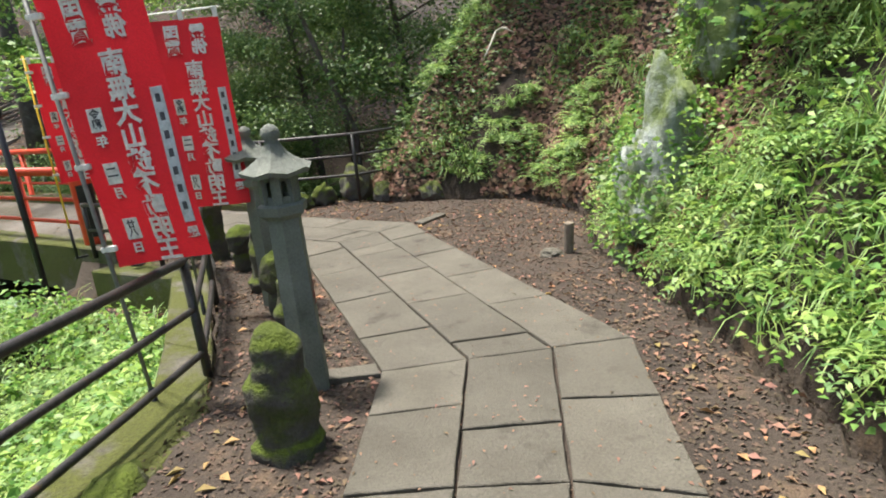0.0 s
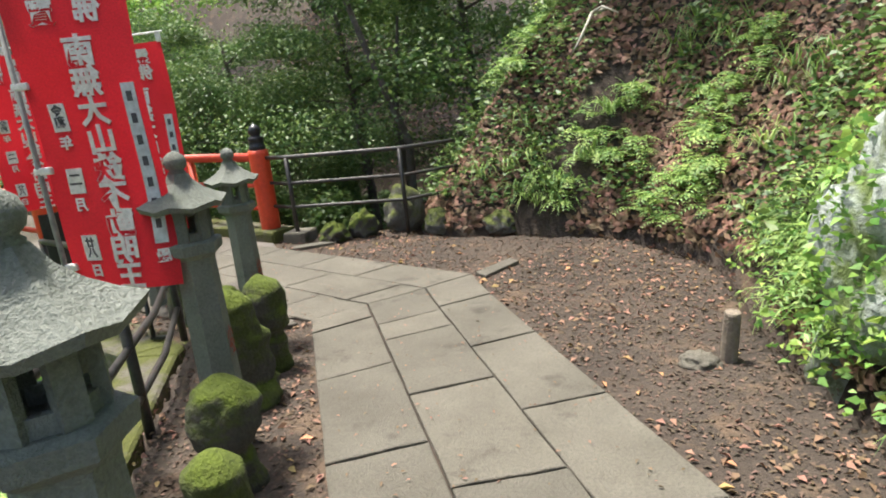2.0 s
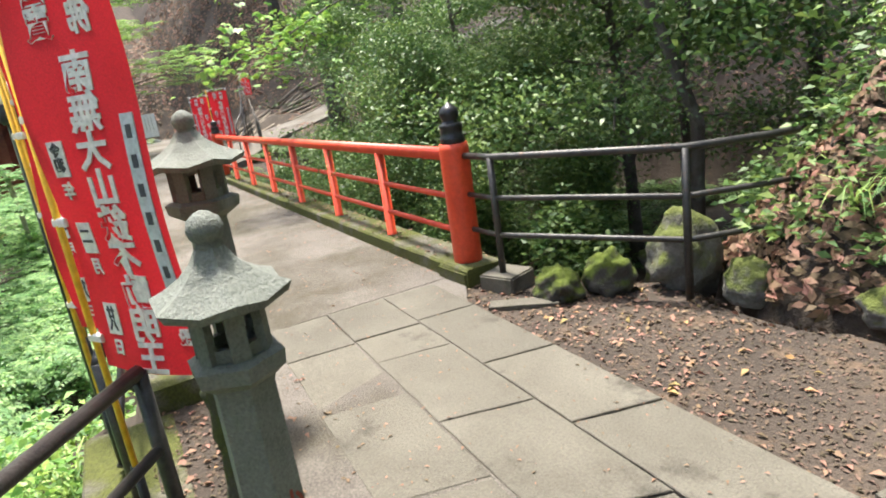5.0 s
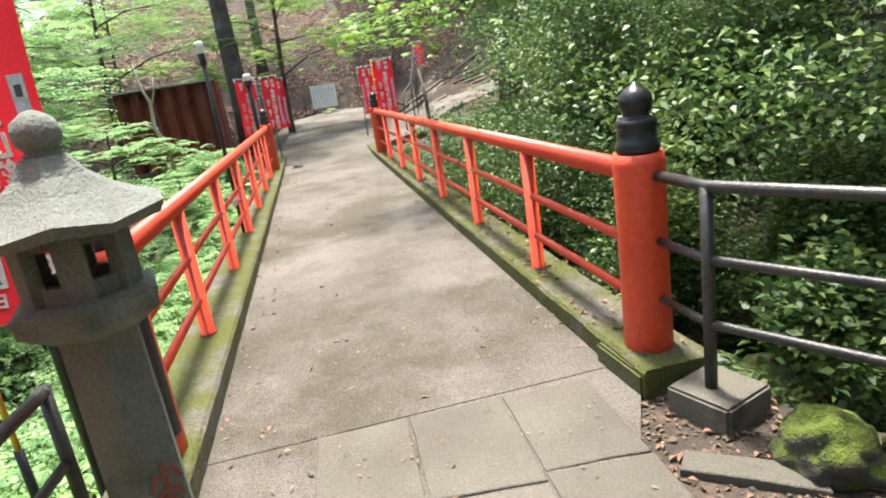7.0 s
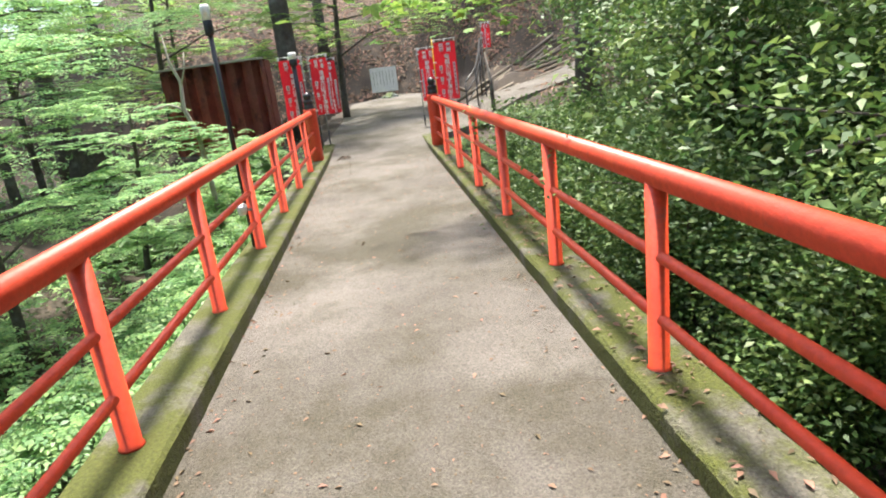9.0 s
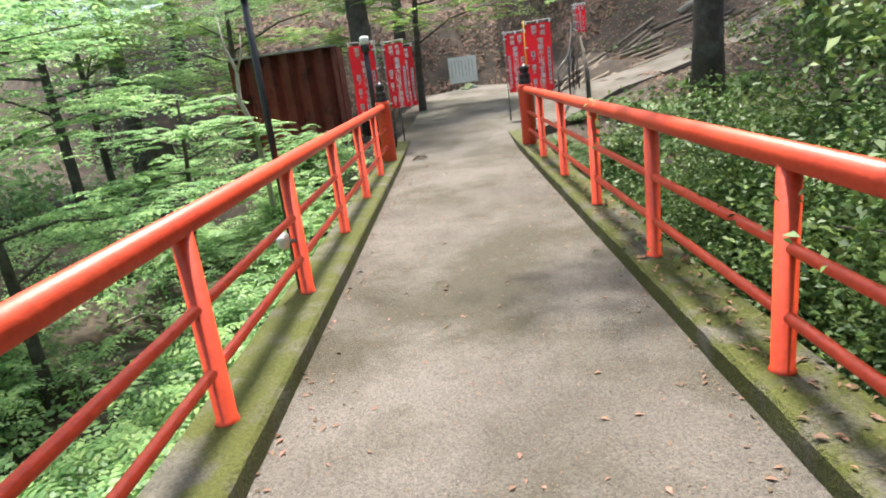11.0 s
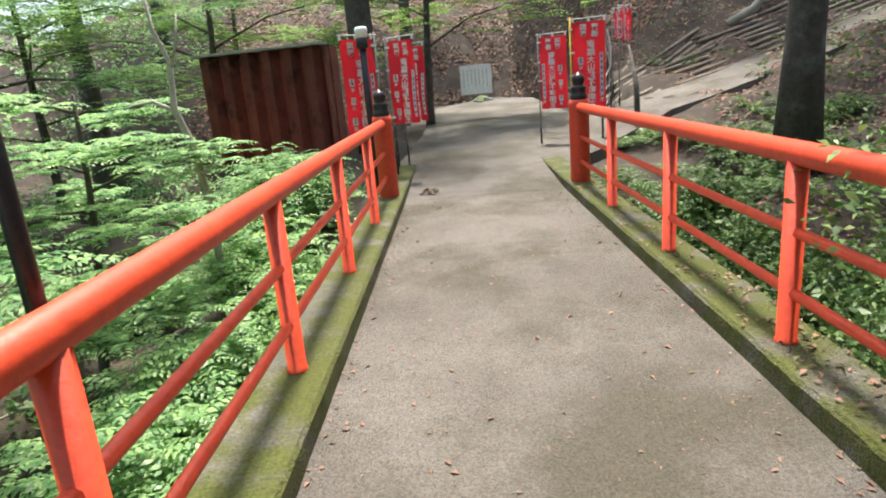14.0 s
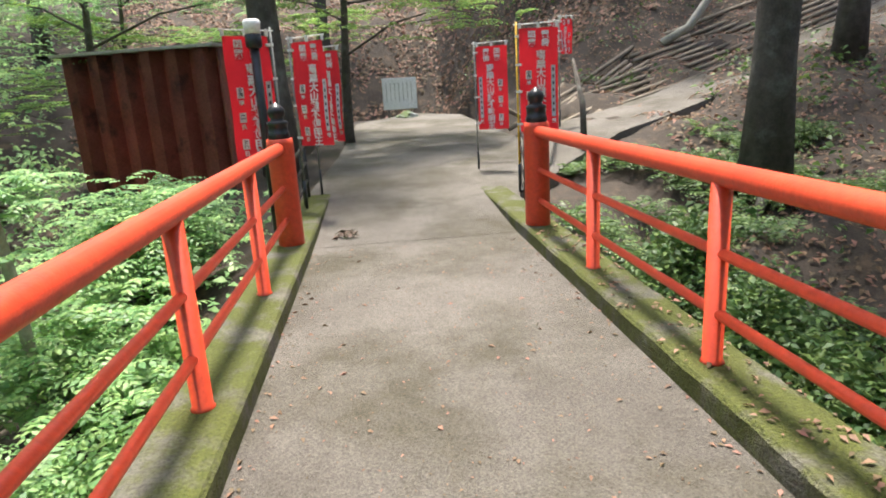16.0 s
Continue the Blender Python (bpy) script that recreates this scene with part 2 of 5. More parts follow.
def fern_array(P, N, fronds=7, length=0.45, pairs=8, leaf=0.10, rise=0.55, aspect=0.32):
    """Fern or broad-grass tufts: arching fronds with pairs of leaflets. P, N (n, 3)."""
    out = []
    n = len(P)
    for f in range(fronds):
        a = RNG.uniform(0, 2 * np.pi, n)
        H = np.stack([np.cos(a), np.sin(a), np.zeros(n)], 1) + N * 0.5
        H = unit(H)
        ln = length * RNG.uniform(0.6, 1.25, n)[:, None]
        rs = rise * RNG.uniform(0.6, 1.3, n)[:, None]
        prev = P
        for k in range(1, pairs + 1):
            t = k / pairs
            q = P + H * ln * t + np.array([0, 0, 1.0]) * ln * (rs * 1.8 * t - 2.0 * rs * t * t)
            d = unit(q - prev)
            S = unit(np.cross(d, np.array([0, 0, 1.0]) + 0.01))
            nn = np.cross(S, d)
            sz = leaf * (1.15 - 0.9 * abs(t - 0.35)) * ln[:, 0] / length
            for sg in (-1, 1):
                out.append(leaf_array(q, S * sg + d * 0.55 - nn * 0.15, nn, sz, sz * aspect, 0.1))
            prev = q
    return np.concatenate(out)


def blade_array(P, N, blades=9, length=0.4, width=0.018, rise=0.8, lean=None):
    """Tufts of arching grass blades in three pieces each."""
    out = []
    n = len(P)
    for f in range(blades):
        a = RNG.uniform(0, 2 * np.pi, n)
        H = unit(np.stack([np.cos(a), np.sin(a), np.zeros(n)], 1) + N * 0.6)
        ln = length * RNG.uniform(0.5, 1.3, n)[:, None]
        rs = rise * RNG.uniform(0.6, 1.3, n)[:, None]
        S = unit(np.cross(H, np.array([0, 0, 1.0]) + 0.02)) * width
        ws = (1.0, 0.85, 0.55, 0.05)
        pts = [P + H * ln * t + np.array([0, 0, 1.0]) * ln * (rs * 1.9 * t - 2.1 * rs * t * t) for t in (0, 0.35, 0.7, 1.0)]
        for k in range(3):
            out.append(np.stack([pts[k] - S * ws[k], pts[k] + S * ws[k], pts[k + 1] + S * ws[k + 1], pts[k + 1] - S * ws[k + 1]], 1))
    return np.concatenate(out)


# ---- the lie of the land ----


def inside(px, py, poly):
    res = np.zeros(px.shape, bool)
    n = len(poly)
    for i in range(n):
        (x1, y1), (x2, y2) = poly[i], poly[(i + 1) % n]
        if y1 != y2:
            res ^= ((y1 > py) != (y2 > py)) & (px < (x2 - x1) * (py - y1) / (y2 - y1) + x1)
    return res


def edge_dist(px, py, poly):
    best = np.full(px.shape, 1e9)
    n = len(poly)
    for i in range(n):
        (x1, y1), (x2, y2) = poly[i], poly[(i + 1) % n]
        dx, dy = x2 - x1, y2 - y1
        t = np.clip(((px - x1) * dx + (py - y1) * dy) / (dx * dx + dy * dy), 0, 1)
        best = np.minimum(best, np.hypot(px - x1 - t * dx, py - y1 - t * dy))
    return best


def walk_z(x, y):
    return np.clip(-0.31 - 0.055 * (-0.5 * x + 0.85 * y - 1.77), -0.52, -0.12)


NEAR = [(3, -6), (1.6, -2), (0.6, 0.3), (-0.06, 1.5), (-0.6, 2.4), (-1.75, 4.1), (-2.3, 5.5), (-3.3, 6.2), (-4.4, 6.1), (-5.2, 5.8), (-6.0, 6.0), (-6.6, 5.5), (-7.35, 5.35), (-7.35, 2.72), (-5.1, 2.72), (-3.4, 1.35), (-2.75, 0.75), (-2.1, -0.55), (-1.75, -2.2), (-1.5, -6)]
FAR = [(-17.9, 2.65), (-17.9, 5.4), (-20, 6.2), (-23, 6.6), (-31, 6.6), (-33, 6), (-33, 3), (-26, 2.2), (-24.6, -1.6), (-22.8, -1.6), (-22, 1.8), (-20, 2.4)]
HILL = [(12, -8), (2.4, -2), (1.0, 0.4), (0.15, 1.6), (-0.45, 2.5), (-1.62, 4.15), (-2.2, 5.6), (-3.3, 6.35), (-4.4, 6.25), (-5.2, 5.95), (-5.9, 6.3), (-6.1, 8), (-6.2, 14), (-5, 40), (60, 40), (60, -8)]
HILL2 = [(-7.6, 40), (-8.2, 16), (-9.0, 11), (-12, 9.2), (-16, 8.4), (-18.6, 7.4), (-22, 8.4), (-27, 8.6), (-34, 8.0), (-36, 5), (-35, 1), (-33, -4), (-34, -20), (-140, -20), (-140, 60), (-7, 60)]
HILL3 = [(-140, -9), (-30, -9), (-20, -6.5), (-12, -6), (-6, -8), (-2, -14), (0, -60), (-140, -60)]


RAMP_Y = (5.6, 7.4, 10.0, 12.3, 16.0, 21.0)
RAMP_X = (-21.9, -23.3, -24.6, -25.4, -26.4, -27.6)
RAMP_Z = (-0.47, 0.0, 0.45, 1.05, 2.1, 3.6)


def terrace_z(x, y):
    """The far slope: a path rising along it, falling gently to the gully, climbing behind the log steps."""
    s = x - np.interp(y, RAMP_Y, RAMP_X)
    return np.interp(y, RAMP_Y, RAMP_Z) - 0.06 - 0.27 * np.clip(s - 0.9, 0, 20) + 0.30 * np.clip(-s - 0.9, 0, 2.6) + 0.75 * np.clip(-s - 3.5, 0, 30)


def ground_z(x, y):
    x, y = np.asarray(x, float), np.asarray(y, float)
    floor = -2.1 + 0.22 * np.clip(y - 6, 0, 30) + 0.10 * np.clip(1 - y, 0, 8)
    dn = np.where(inside(x, y, NEAR), 0, edge_dist(x, y, NEAR))
    df = np.where(inside(x, y, FAR), 0, edge_dist(x, y, FAR))
    z = np.maximum(floor, walk_z(x, y) - 0.022 - np.where(dn > 0, 0.25 + 0.55 * dn, 0))
    z = np.maximum(z, np.where(df > 0, -0.55 - 0.45 * df, -0.60 + 0.05 * np.clip(-21 - x, 0, 12)))
    for poly, base, s1, k, s2 in ((HILL, -0.5, 1.55, 1.5, 0.95), (HILL2, -0.55, 0.95, 4.0, 0.55), (HILL3, -1.5, 0.45, 8.0, 0.35)):
        d = np.where(inside(x, y, poly), edge_dist(x, y, poly), 0)
        b = np.maximum(base, walk_z(x, y) - 0.05) if poly is HILL else base
        z = np.where(d > 0, np.maximum(z, b + s1 * np.minimum(d, k) + s2 * np.clip(d - k, 0, 40)), z)
    w = np.clip((y - 5.4) / 1.2, 0, 1) * np.clip((-14.5 - x) / 3.0, 0, 1) * np.clip(df / 1.2, 0, 1) * np.clip((26 - y) / 5, 0, 1)
    w = w * np.where(x < -27, np.clip((y - 6.5) / 5.0, 0, 1), 1)
    return z * (1 - w) + np.maximum(terrace_z(x, y), -2.1) * w


def rugged(x, y):
    """The land with bumps, away from the trodden parts."""
    z = ground_z(x, y)
    x, y = np.asarray(x, float), np.asarray(y, float)
    free = np.clip(np.minimum(np.where(inside(x, y, NEAR), 0, edge_dist(x, y, NEAR)), np.where(inside(x, y, FAR), 0, edge_dist(x, y, FAR))) / 1.0, 0, 1)
    n = np.sin(x * 1.9 + 1.3 * np.sin(y * 1.1)) * np.sin(y * 2.3 + 1.1 * np.sin(x * 1.7)) * 0.16 + np.sin(x * 4.7 + 2 * np.sin(y * 3.1)) * np.sin(y * 5.3 + x) * 0.06
    return z + n * free + 0.006 * np.sin(x * 9 + y * 3) * np.sin(y * 11 - x * 2)


def normal_at(x, y):
    e = 0.08
    gx, gy = (rugged(x + e, y) - rugged(x - e, y)) / (2 * e), (rugged(x, y + e) - rugged(x, y - e)) / (2 * e)
    return unit(np.stack([-gx, -gy, np.ones_like(gx)], -1))


def steps(*spans):
    out = []
    for a, b, s in spans:
        out.extend(np.arange(a, b, s))
    return np.array(out)


GX = steps((-400, -80, 40), (-80, -36, 2.0), (-36, -19, 0.35), (-19, -8, 0.2), (-8, 3, 0.11), (3, 12, 0.6), (12, 60, 6), (60, 401, 40))
GY = steps((-400, -60, 40), (-60, -14, 3), (-14, -2, 0.4), (-2, 8.5, 0.11), (8.5, 18, 0.35), (18, 60, 3), (60, 401, 40))
gx, gy = np.meshgrid(GX, GY, indexing="ij")
gz = np.minimum(rugged(gx, gy), 30)
ni, nj = gx.shape
idx = np.arange(ni * nj).reshape(ni, nj)
faces = np.stack([idx[:-1, :-1], idx[1:, :-1], idx[1:, 1:], idx[:-1, 1:]], -1).reshape(-1, 4)
me = bpy.data.meshes.new("ground")
me.from_pydata(np.stack([gx, gy, gz], -1).reshape(-1, 3).tolist(), [], faces.tolist())
me.polygons.foreach_set("use_smooth", [True] * len(me.polygons))
ground = tagged(link("ground", me, M["soil"]), "dark forest soil with leaf mould and steep banks", "ground", kind="structure")

# ---- bridge ----
DECK_Z, KERB_Z = -0.52, -0.40
bridge_deck = tagged(part("bridge_deck", box(-17.95, 3.06, -0.95, -7.32, 4.98, DECK_Z), M["deck"]), "grey-brown worn concrete bridge deck", "bridge", kind="structure")
far_path = tagged(part("far_path", prism([(-17.96, 3.06), (-17.96, 5.0), (-19.6, 5.4), (-21.0, 6.3), (-22.8, 6.9), (-25.5, 6.6), (-31, 6.3), (-32.5, 5), (-30, 3.2), (-24, 3.0), (-20.5, 2.75)], -1.2, lambda x, y: -0.415 + 0.05 * max(0, -21 - x) if x < -18 else DECK_Z), M["deck"]), "worn grey-brown path beyond the bridge", "path", kind="structure")


def kerb_run(name, x0, x1, y0, y1):
    bm = bmesh.new()
    rows = []
    n = int((x1 - x0) / 0.07)
    for i in range(n + 1):
        x = x0 + (x1 - x0) * i / n
        row = []
        for u, z in ((0, -0.97), (0, -0.60), (0, -0.45), (0.0, -0.018), (0.018, 0.0), (0.09, 0.002), (0.17, 0.0), (0.25, 0.002), (-0.018, 0.0), (-1, -0.018), (-1, -0.45), (-1, -0.97)):
            y = y1 if u == -1 else (y1 + u if u < 0 else y0 + u)
            zz = z if z < -0.3 else KERB_Z + z
            p = Vector((x, y, zz))
            k = 0.005 * noise.noise(p * 3.1) + 0.004 * noise.noise(p * 15.0)
            row.append(bm.verts.new((x, y + (k if z > -0.5 else 0), zz + (k if z > -0.1 else 0))))
        rows.append(row)
    for a, b in zip(rows, rows[1:]):
        for k in range(len(a)):
            bm.faces.new((a[k], a[(k + 1) % len(a)], b[(k + 1) % len(a)], b[k]))
    bm.faces.new(rows[0][::-1])
    bm.faces.new(rows[-1])
    bmesh.ops.recalc_face_normals(bm, faces=bm.faces)
    return tagged(part(name, bm, M["kerb"]), "mossy concrete bridge kerb", "kerb", kind="structure")


kerb_run("kerb_south", -20.4, -6.65, 2.72, 3.06)
kerb_run("kerb_north", -20.4, -7.0, 4.98, 5.31)

POST_TOP, RAIL_Z = 0.39, 0.435


def newel(x, y, label):
    t = thing("newel_post", pose(x, y, KERB_Z - 0.03), label, "post", "bridge newel posts")
    part("post_shaft", lathe([(0.108, 0), (0.112, 0.02), (0.110, 0.5), (0.112, 0.90), (0.105, 0.945)], 28), M["red"], t, smooth=False)
    cap = part("finial", lathe([(0.088, 0.94), (0.09, 0.995), (0.084, 1.0), (0.082, 1.055), (0.088, 1.06), (0.088, 1.085), (0.076, 1.09), (0.056, 1.10), (0.054, 1.112), (0.066, 1.13), (0.074, 1.158), (0.068, 1.19), (0.044, 1.215), (0.014, 1.235), (0.004, 1.245)], 24), M["black"], t, "black metal onion-shaped finial", True)
    part("band", lathe([(0.094, 0.955), (0.094, 0.98)], 24), M["black"], cap)
    for o in t.children:
        for p in o.data.polygons:
            p.use_smooth = len(p.vertices) == 4
    return t


newel(-7.23, 5.14, "vermilion newel post with black onion finial")
near_left = newel(-7.30, 2.90, "vermilion newel post with dark worn patch and finial")
bmw = bmesh.new()
for k in range(10):
    a = [radians(-60 + 140 * j / 10) for j in (k, k + 1)]
    bmw.faces.new([bmw.verts.new((0.1145 * math.cos(q), 0.1145 * math.sin(q), z)) for q, z in ((a[0], 0.12), (a[1], 0.12), (a[1], 0.72), (a[0], 0.72))])
part("dark_wrap", bmw, M["black"], near_left, "dark blue-black wrapping on the shaft")
newel(-17.71, 5.12, "vermilion newel post with black onion finial")
newel(-17.70, 2.905, "vermilion newel post with black onion finial")


def bridge_rail(y, x0, x1, posts, label):
    t = thing("bridge_railing", pose(0, 0, 0), label, "railing", "bridge railings")
    part("top_rail", tube([(x0, y, RAIL_Z), ((x0 + x1) / 2, y, RAIL_Z), (x1, y, RAIL_Z)], 0.051, 16), M["red"], t, smooth=True)
    for z in (-0.165, 0.105):
        part("lower_rail", tube([(x0, y, z), ((x0 + x1) / 2, y, z), (x1, y, z)], 0.024, 12), M["red"], t, smooth=True)
    first = None
    for x in posts:
        if first is None:
            first = part("rail_post", lathe([(0.053, 0.0), (0.050, 0.008), (0.044, 0.012), (0.044, 0.82)], 16), M["red"], t, smooth=True)
            o = first
        else:
            o = first.copy()
            scene.collection.objects.link(o)
        o.location = (x, y, KERB_Z)
    return t


bridge_rail(5.115, -7.33, -17.62, [-8.62 - 1.525 * i for i in range(6)], "vermilion steel pipe bridge railing on mossy kerb")
bridge_rail(2.90, -7.40, -17.60, [-8.68 - 1.525 * i for i in range(6)], "vermilion steel pipe bridge railing on mossy kerb")

# ---- paved walk ----
A1 = [(-1.0, -0.9), (-0.68, -0.7), (-0.32, -0.55), (0.1, -0.35)]
A2 = [(-1.55, 0.4), (-1.21, 0.6), (-0.86, 0.78), (-0.44, 0.87)]
A3 = [(-2.04, 1.30), (-1.69, 1.58), (-1.33, 1.84), (-0.98, 2.09)]
A4 = [(-4.60, 3.40), (-4.47, 3.85), (-4.28, 4.31), (-4.12, 4.74)]
A5 = [(-7.32, 3.54), (-7.30, 3.96), (-7.28, 4.40), (-7.26, 4.82)]
pavement = tagged(new("pavement"), "worn grey stone slab footpath, slightly uneven", "pavement", kind="structure")


def slab(quad, lift):
    cx, cy = sum(p[0] for p in quad) / 4, sum(p[1] for p in quad) / 4
    q = []
    for x, y in quad:
        d = math.hypot(x - cx, y - cy)
        q.append((x + (cx - x) * 0.008 / d, y + (cy - y) * 0.008 / d))
    rough = []
    for a, b in zip(q, q[1:] + q[:1]):
        rough.append(a)
        for f in (0.12, 0.3, 0.5, 0.68, 0.88):
            x, y = lerp(a, b, f)
            k = random.uniform(0, 0.007) / math.hypot(x - cx, y - cy)
            rough.append((x + (cx - x) * k, y + (cy - y) * k))
    q = rough
    part("slab", prism(q, lambda x, y: walk_z(x, y) - 0.12, lambda x, y: walk_z(x, y) + lift, 0.004), M["slab"], pavement)


def lerp(a, b, t):
    return (a[0] + (b[0] - a[0]) * t, a[1] + (b[1] - a[1]) * t)


def course(P, Q, cuts):
    for c in range(3):
        cut = [0.0, *cuts[c], 1.0]
        for a, b in zip(cut, cut[1:]):
            slab((lerp(P[c], Q[c], a), lerp(P[c + 1], Q[c + 1], a), lerp(P[c + 1], Q[c + 1], b), lerp(P[c], Q[c], b)), random.uniform(0.004, 0.012))


course(A1, A2, ((0.45,), (0.3, 0.75), (0.55,)))
course(A2, A3, ((0.55,), (0.35,), (0.51,)))
course(A3, A4, ((0.16, 0.40, 0.66, 0.91), (0.07, 0.30, 0.53, 0.76, 0.85), (0.22, 0.43, 0.65, 0.87)))
course(A4, A5, ((0.19, 0.49, 0.77), (0.08, 0.36, 0.64, 0.78), (0.27, 0.52, 0.80)))
for quad in (((-4.12, 4.78), (-3.98, 4.72), (-3.93, 5.2), (-4.06, 5.25)), ((-2.12, 1.38), (-2.02, 1.28), (-2.35, 1.05), (-2.45, 1.15)), ((-4.75, 3.37), (-4.62, 3.32), (-4.85, 3.02), (-4.98, 3.08)), ((-6.6, 4.9), (-6.5, 4.82), (-6.2, 5.2), (-6.32, 5.28))):
    slab(quad, 0.01)

APRON = [(-7.325, 3.06), (-7.325, 4.97), (-7.02, 4.97), (-6.72, 4.80), (-5.0, 4.5), (-4.75, 3.45), (-5.25, 3.16), (-5.9, 3.02), (-6.66, 3.02)]
tagged(part("apron", prism(APRON, -0.9, lambda x, y: walk_z(x, y) - 0.004), M["deck"]), "worn grey-brown concrete apron before the bridge", "pavement", kind="structure")

# ---- stone lanterns ----


def hexring(bm, r, z, lift=0.0, mid=False):
    """Six corners, with lift raising the corners against the sides' middles."""
    out = []
    for k in range(12):
        a = radians(30 * k)
        rr = r if k % 2 == 0 else r * math.cos(radians(30)) * 0.985
        out.append(bm.verts.new((rr * math.cos(a), rr * math.sin(a), z + (lift if k % 2 == 0 else 0))))
    return out


def hexsolid(rings):
    bm = bmesh.new()
    rows = [hexring(bm, *r) for r in rings]
    for a, b in zip(rows, rows[1:]):
        for k in range(12):
            bm.faces.new((a[k], a[(k + 1) % 12], b[(k + 1) % 12], b[k]))
    bm.faces.new(rows[0][::-1])
    bm.faces.new(rows[-1])
    bmesh.ops.recalc_face_normals(bm, faces=bm.faces)
    return bm


def glyphs(text, size, line=1.0, thick=0.0):
    """A flat mesh of upright-set characters, one below the other, centred across, starting at y = 0 and going down."""
    cu = bpy.data.curves.new("glyphs", "FONT")
    cu.body, cu.size, cu.align_x, cu.space_line = "\n".join(text), size, "CENTER", line
    cu.resolution_u = 2
    cu.offset = size * 0.03
    cu.extrude = thick
    tmp = bpy.data.objects.new("glyphs", cu)
    me = bpy.data.meshes.new_from_object(tmp)
    bpy.data.objects.remove(tmp)
    return me


def stone_lantern(x, y, base, s, turn, label, wide=0.83):
    t = thing("stone_lantern", pose(x, y, base, 0, 0, turn), label, "lantern", "stone lanterns by the walk")
    t.scale = (s, s, s)
    head = Matrix.Diagonal((wide, wide, 1, 1))
    part("post", hexsolid([(0.10, -0.1), (0.092, 0.0), (0.082, 0.86), (0.086, 0.88)]), M["lantern"], t)
    part("platform", hexsolid([(0.09, 0.87), (0.145, 0.905), (0.15, 0.945), (0.125, 0.955)]), M["lantern"], t)
    for k in range(6):
        pb = box(-0.024, -0.026, 0.95, 0.004, 0.026, 1.10)
        pb.transform(Matrix.Rotation(radians(60 * k), 4, "Z") @ Matrix.Translation((0.105, 0, 0)))
        part("window_pillar", pb, M["lantern"], t)
    for nm, z0, z1 in (("sill", 0.953, 0.988), ("lintel", 1.06, 1.10)):
        fb = bmesh.new()
        rows = [[fb.verts.new((r * math.cos(radians(60 * k)), r * math.sin(radians(60 * k)), z)) for k in range(6)] for r, z in ((0.106, z0), (0.106, z1), (0.08, z1), (0.08, z0))]
        for a, b in zip(rows, rows[1:] + rows[:1]):
            for k in range(6):
                fb.faces.new((a[k], a[(k + 1) % 6], b[(k + 1) % 6], b[k]))
        bmesh.ops.recalc_face_normals(fb, faces=fb.faces)
        part(nm, fb, M["lantern"], t)
    part("roof", hexsolid([(0.105, 1.095), (0.20, 1.078, 0.016), (0.214, 1.098, 0.020), (0.165, 1.122, 0.012), (0.115, 1.152, 0.006), (0.072, 1.19), (0.045, 1.228)]), M["lantern"], t)
    part("finial", lathe([(0.030, 1.222), (0.036, 1.232), (0.028, 1.24), (0.040, 1.252), (0.045, 1.272), (0.038, 1.295), (0.016, 1.312), (0.003, 1.316)], 16), M["lantern"], t, smooth=True)
    me = glyphs("小松", 0.075, 0.85)
    o = link("carved_letters", me, M["carve"], t, "red-painted carved characters")
    o.matrix_basis = pose(0, 0, 0, 0, 0, 30) @ pose(0.0785, 0, 0.50, 90, 0, 90)
    for q in t.children:
        if q.name.split(".")[0] in ("platform", "window_pillar", "sill", "lintel", "roof"):
            q.data.transform(head)
    return t


stone_lantern(-2.30, 1.08, -0.33, 0.975, 5, "grey-green hexagonal stone lantern beside mossy stones")
stone_lantern(-3.60, 2.09, -0.42, 0.985, 12, "grey-green hexagonal stone lantern with carved red characters")
stone_lantern(-4.66, 3.03, -0.47, 0.95, 2, "grey-green hexagonal stone lantern at the paving edge")
stone_lantern(-6.26, 3.22, -0.46, 1.12, 15, "grey-green hexagonal stone lantern near the bridge", 1.0)

# ---- retaining edge and pipe railings ----
edge = [(-1.6, -2.2), (-1.95, -0.6), (-2.60, 0.68), (-3.28, 1.25), (-5.02, 2.62), (-5.2, 2.86), (-6.64, 2.86)]
outer = [(-2.1, -2.3), (-2.5, -0.65), (-3.2, 0.8), (-3.75, 1.25), (-5.3, 2.42), (-5.35, 2.43), (-6.64, 2.42)]
for i in range(len(edge) - 1):
    q = [edge[i], edge[i + 1], outer[i + 1], outer[i]]
    wall = part("retaining_wall", prism(q, -1.9, lambda x, y: walk_z(x, y) - 0.022, 0.015), M["kerb"])
    tagged(wall, "mossy concrete retaining kerb under the pipe railing", "kerb", kind="structure")


def pipe_railing(pts, heights, posts, label, r=0.024):
    t = thing("pipe_railing", pose(0, 0, 0), label, "railing", "dark pipe railings")
    for h in heights:
        part("rail", tube([(x, y, z + h) for x, y, z in pts], r if h == 0 else r * 0.8, 10), M["pipe"], t, smooth=True)
    for x, y, z0, z1 in posts:
        part("post", tube([(x, y, z0), (x, y, (z0 + z1) / 2), (x, y, z1)], r * 1.05, 10), M["pipe"], t, smooth=True)
    return t


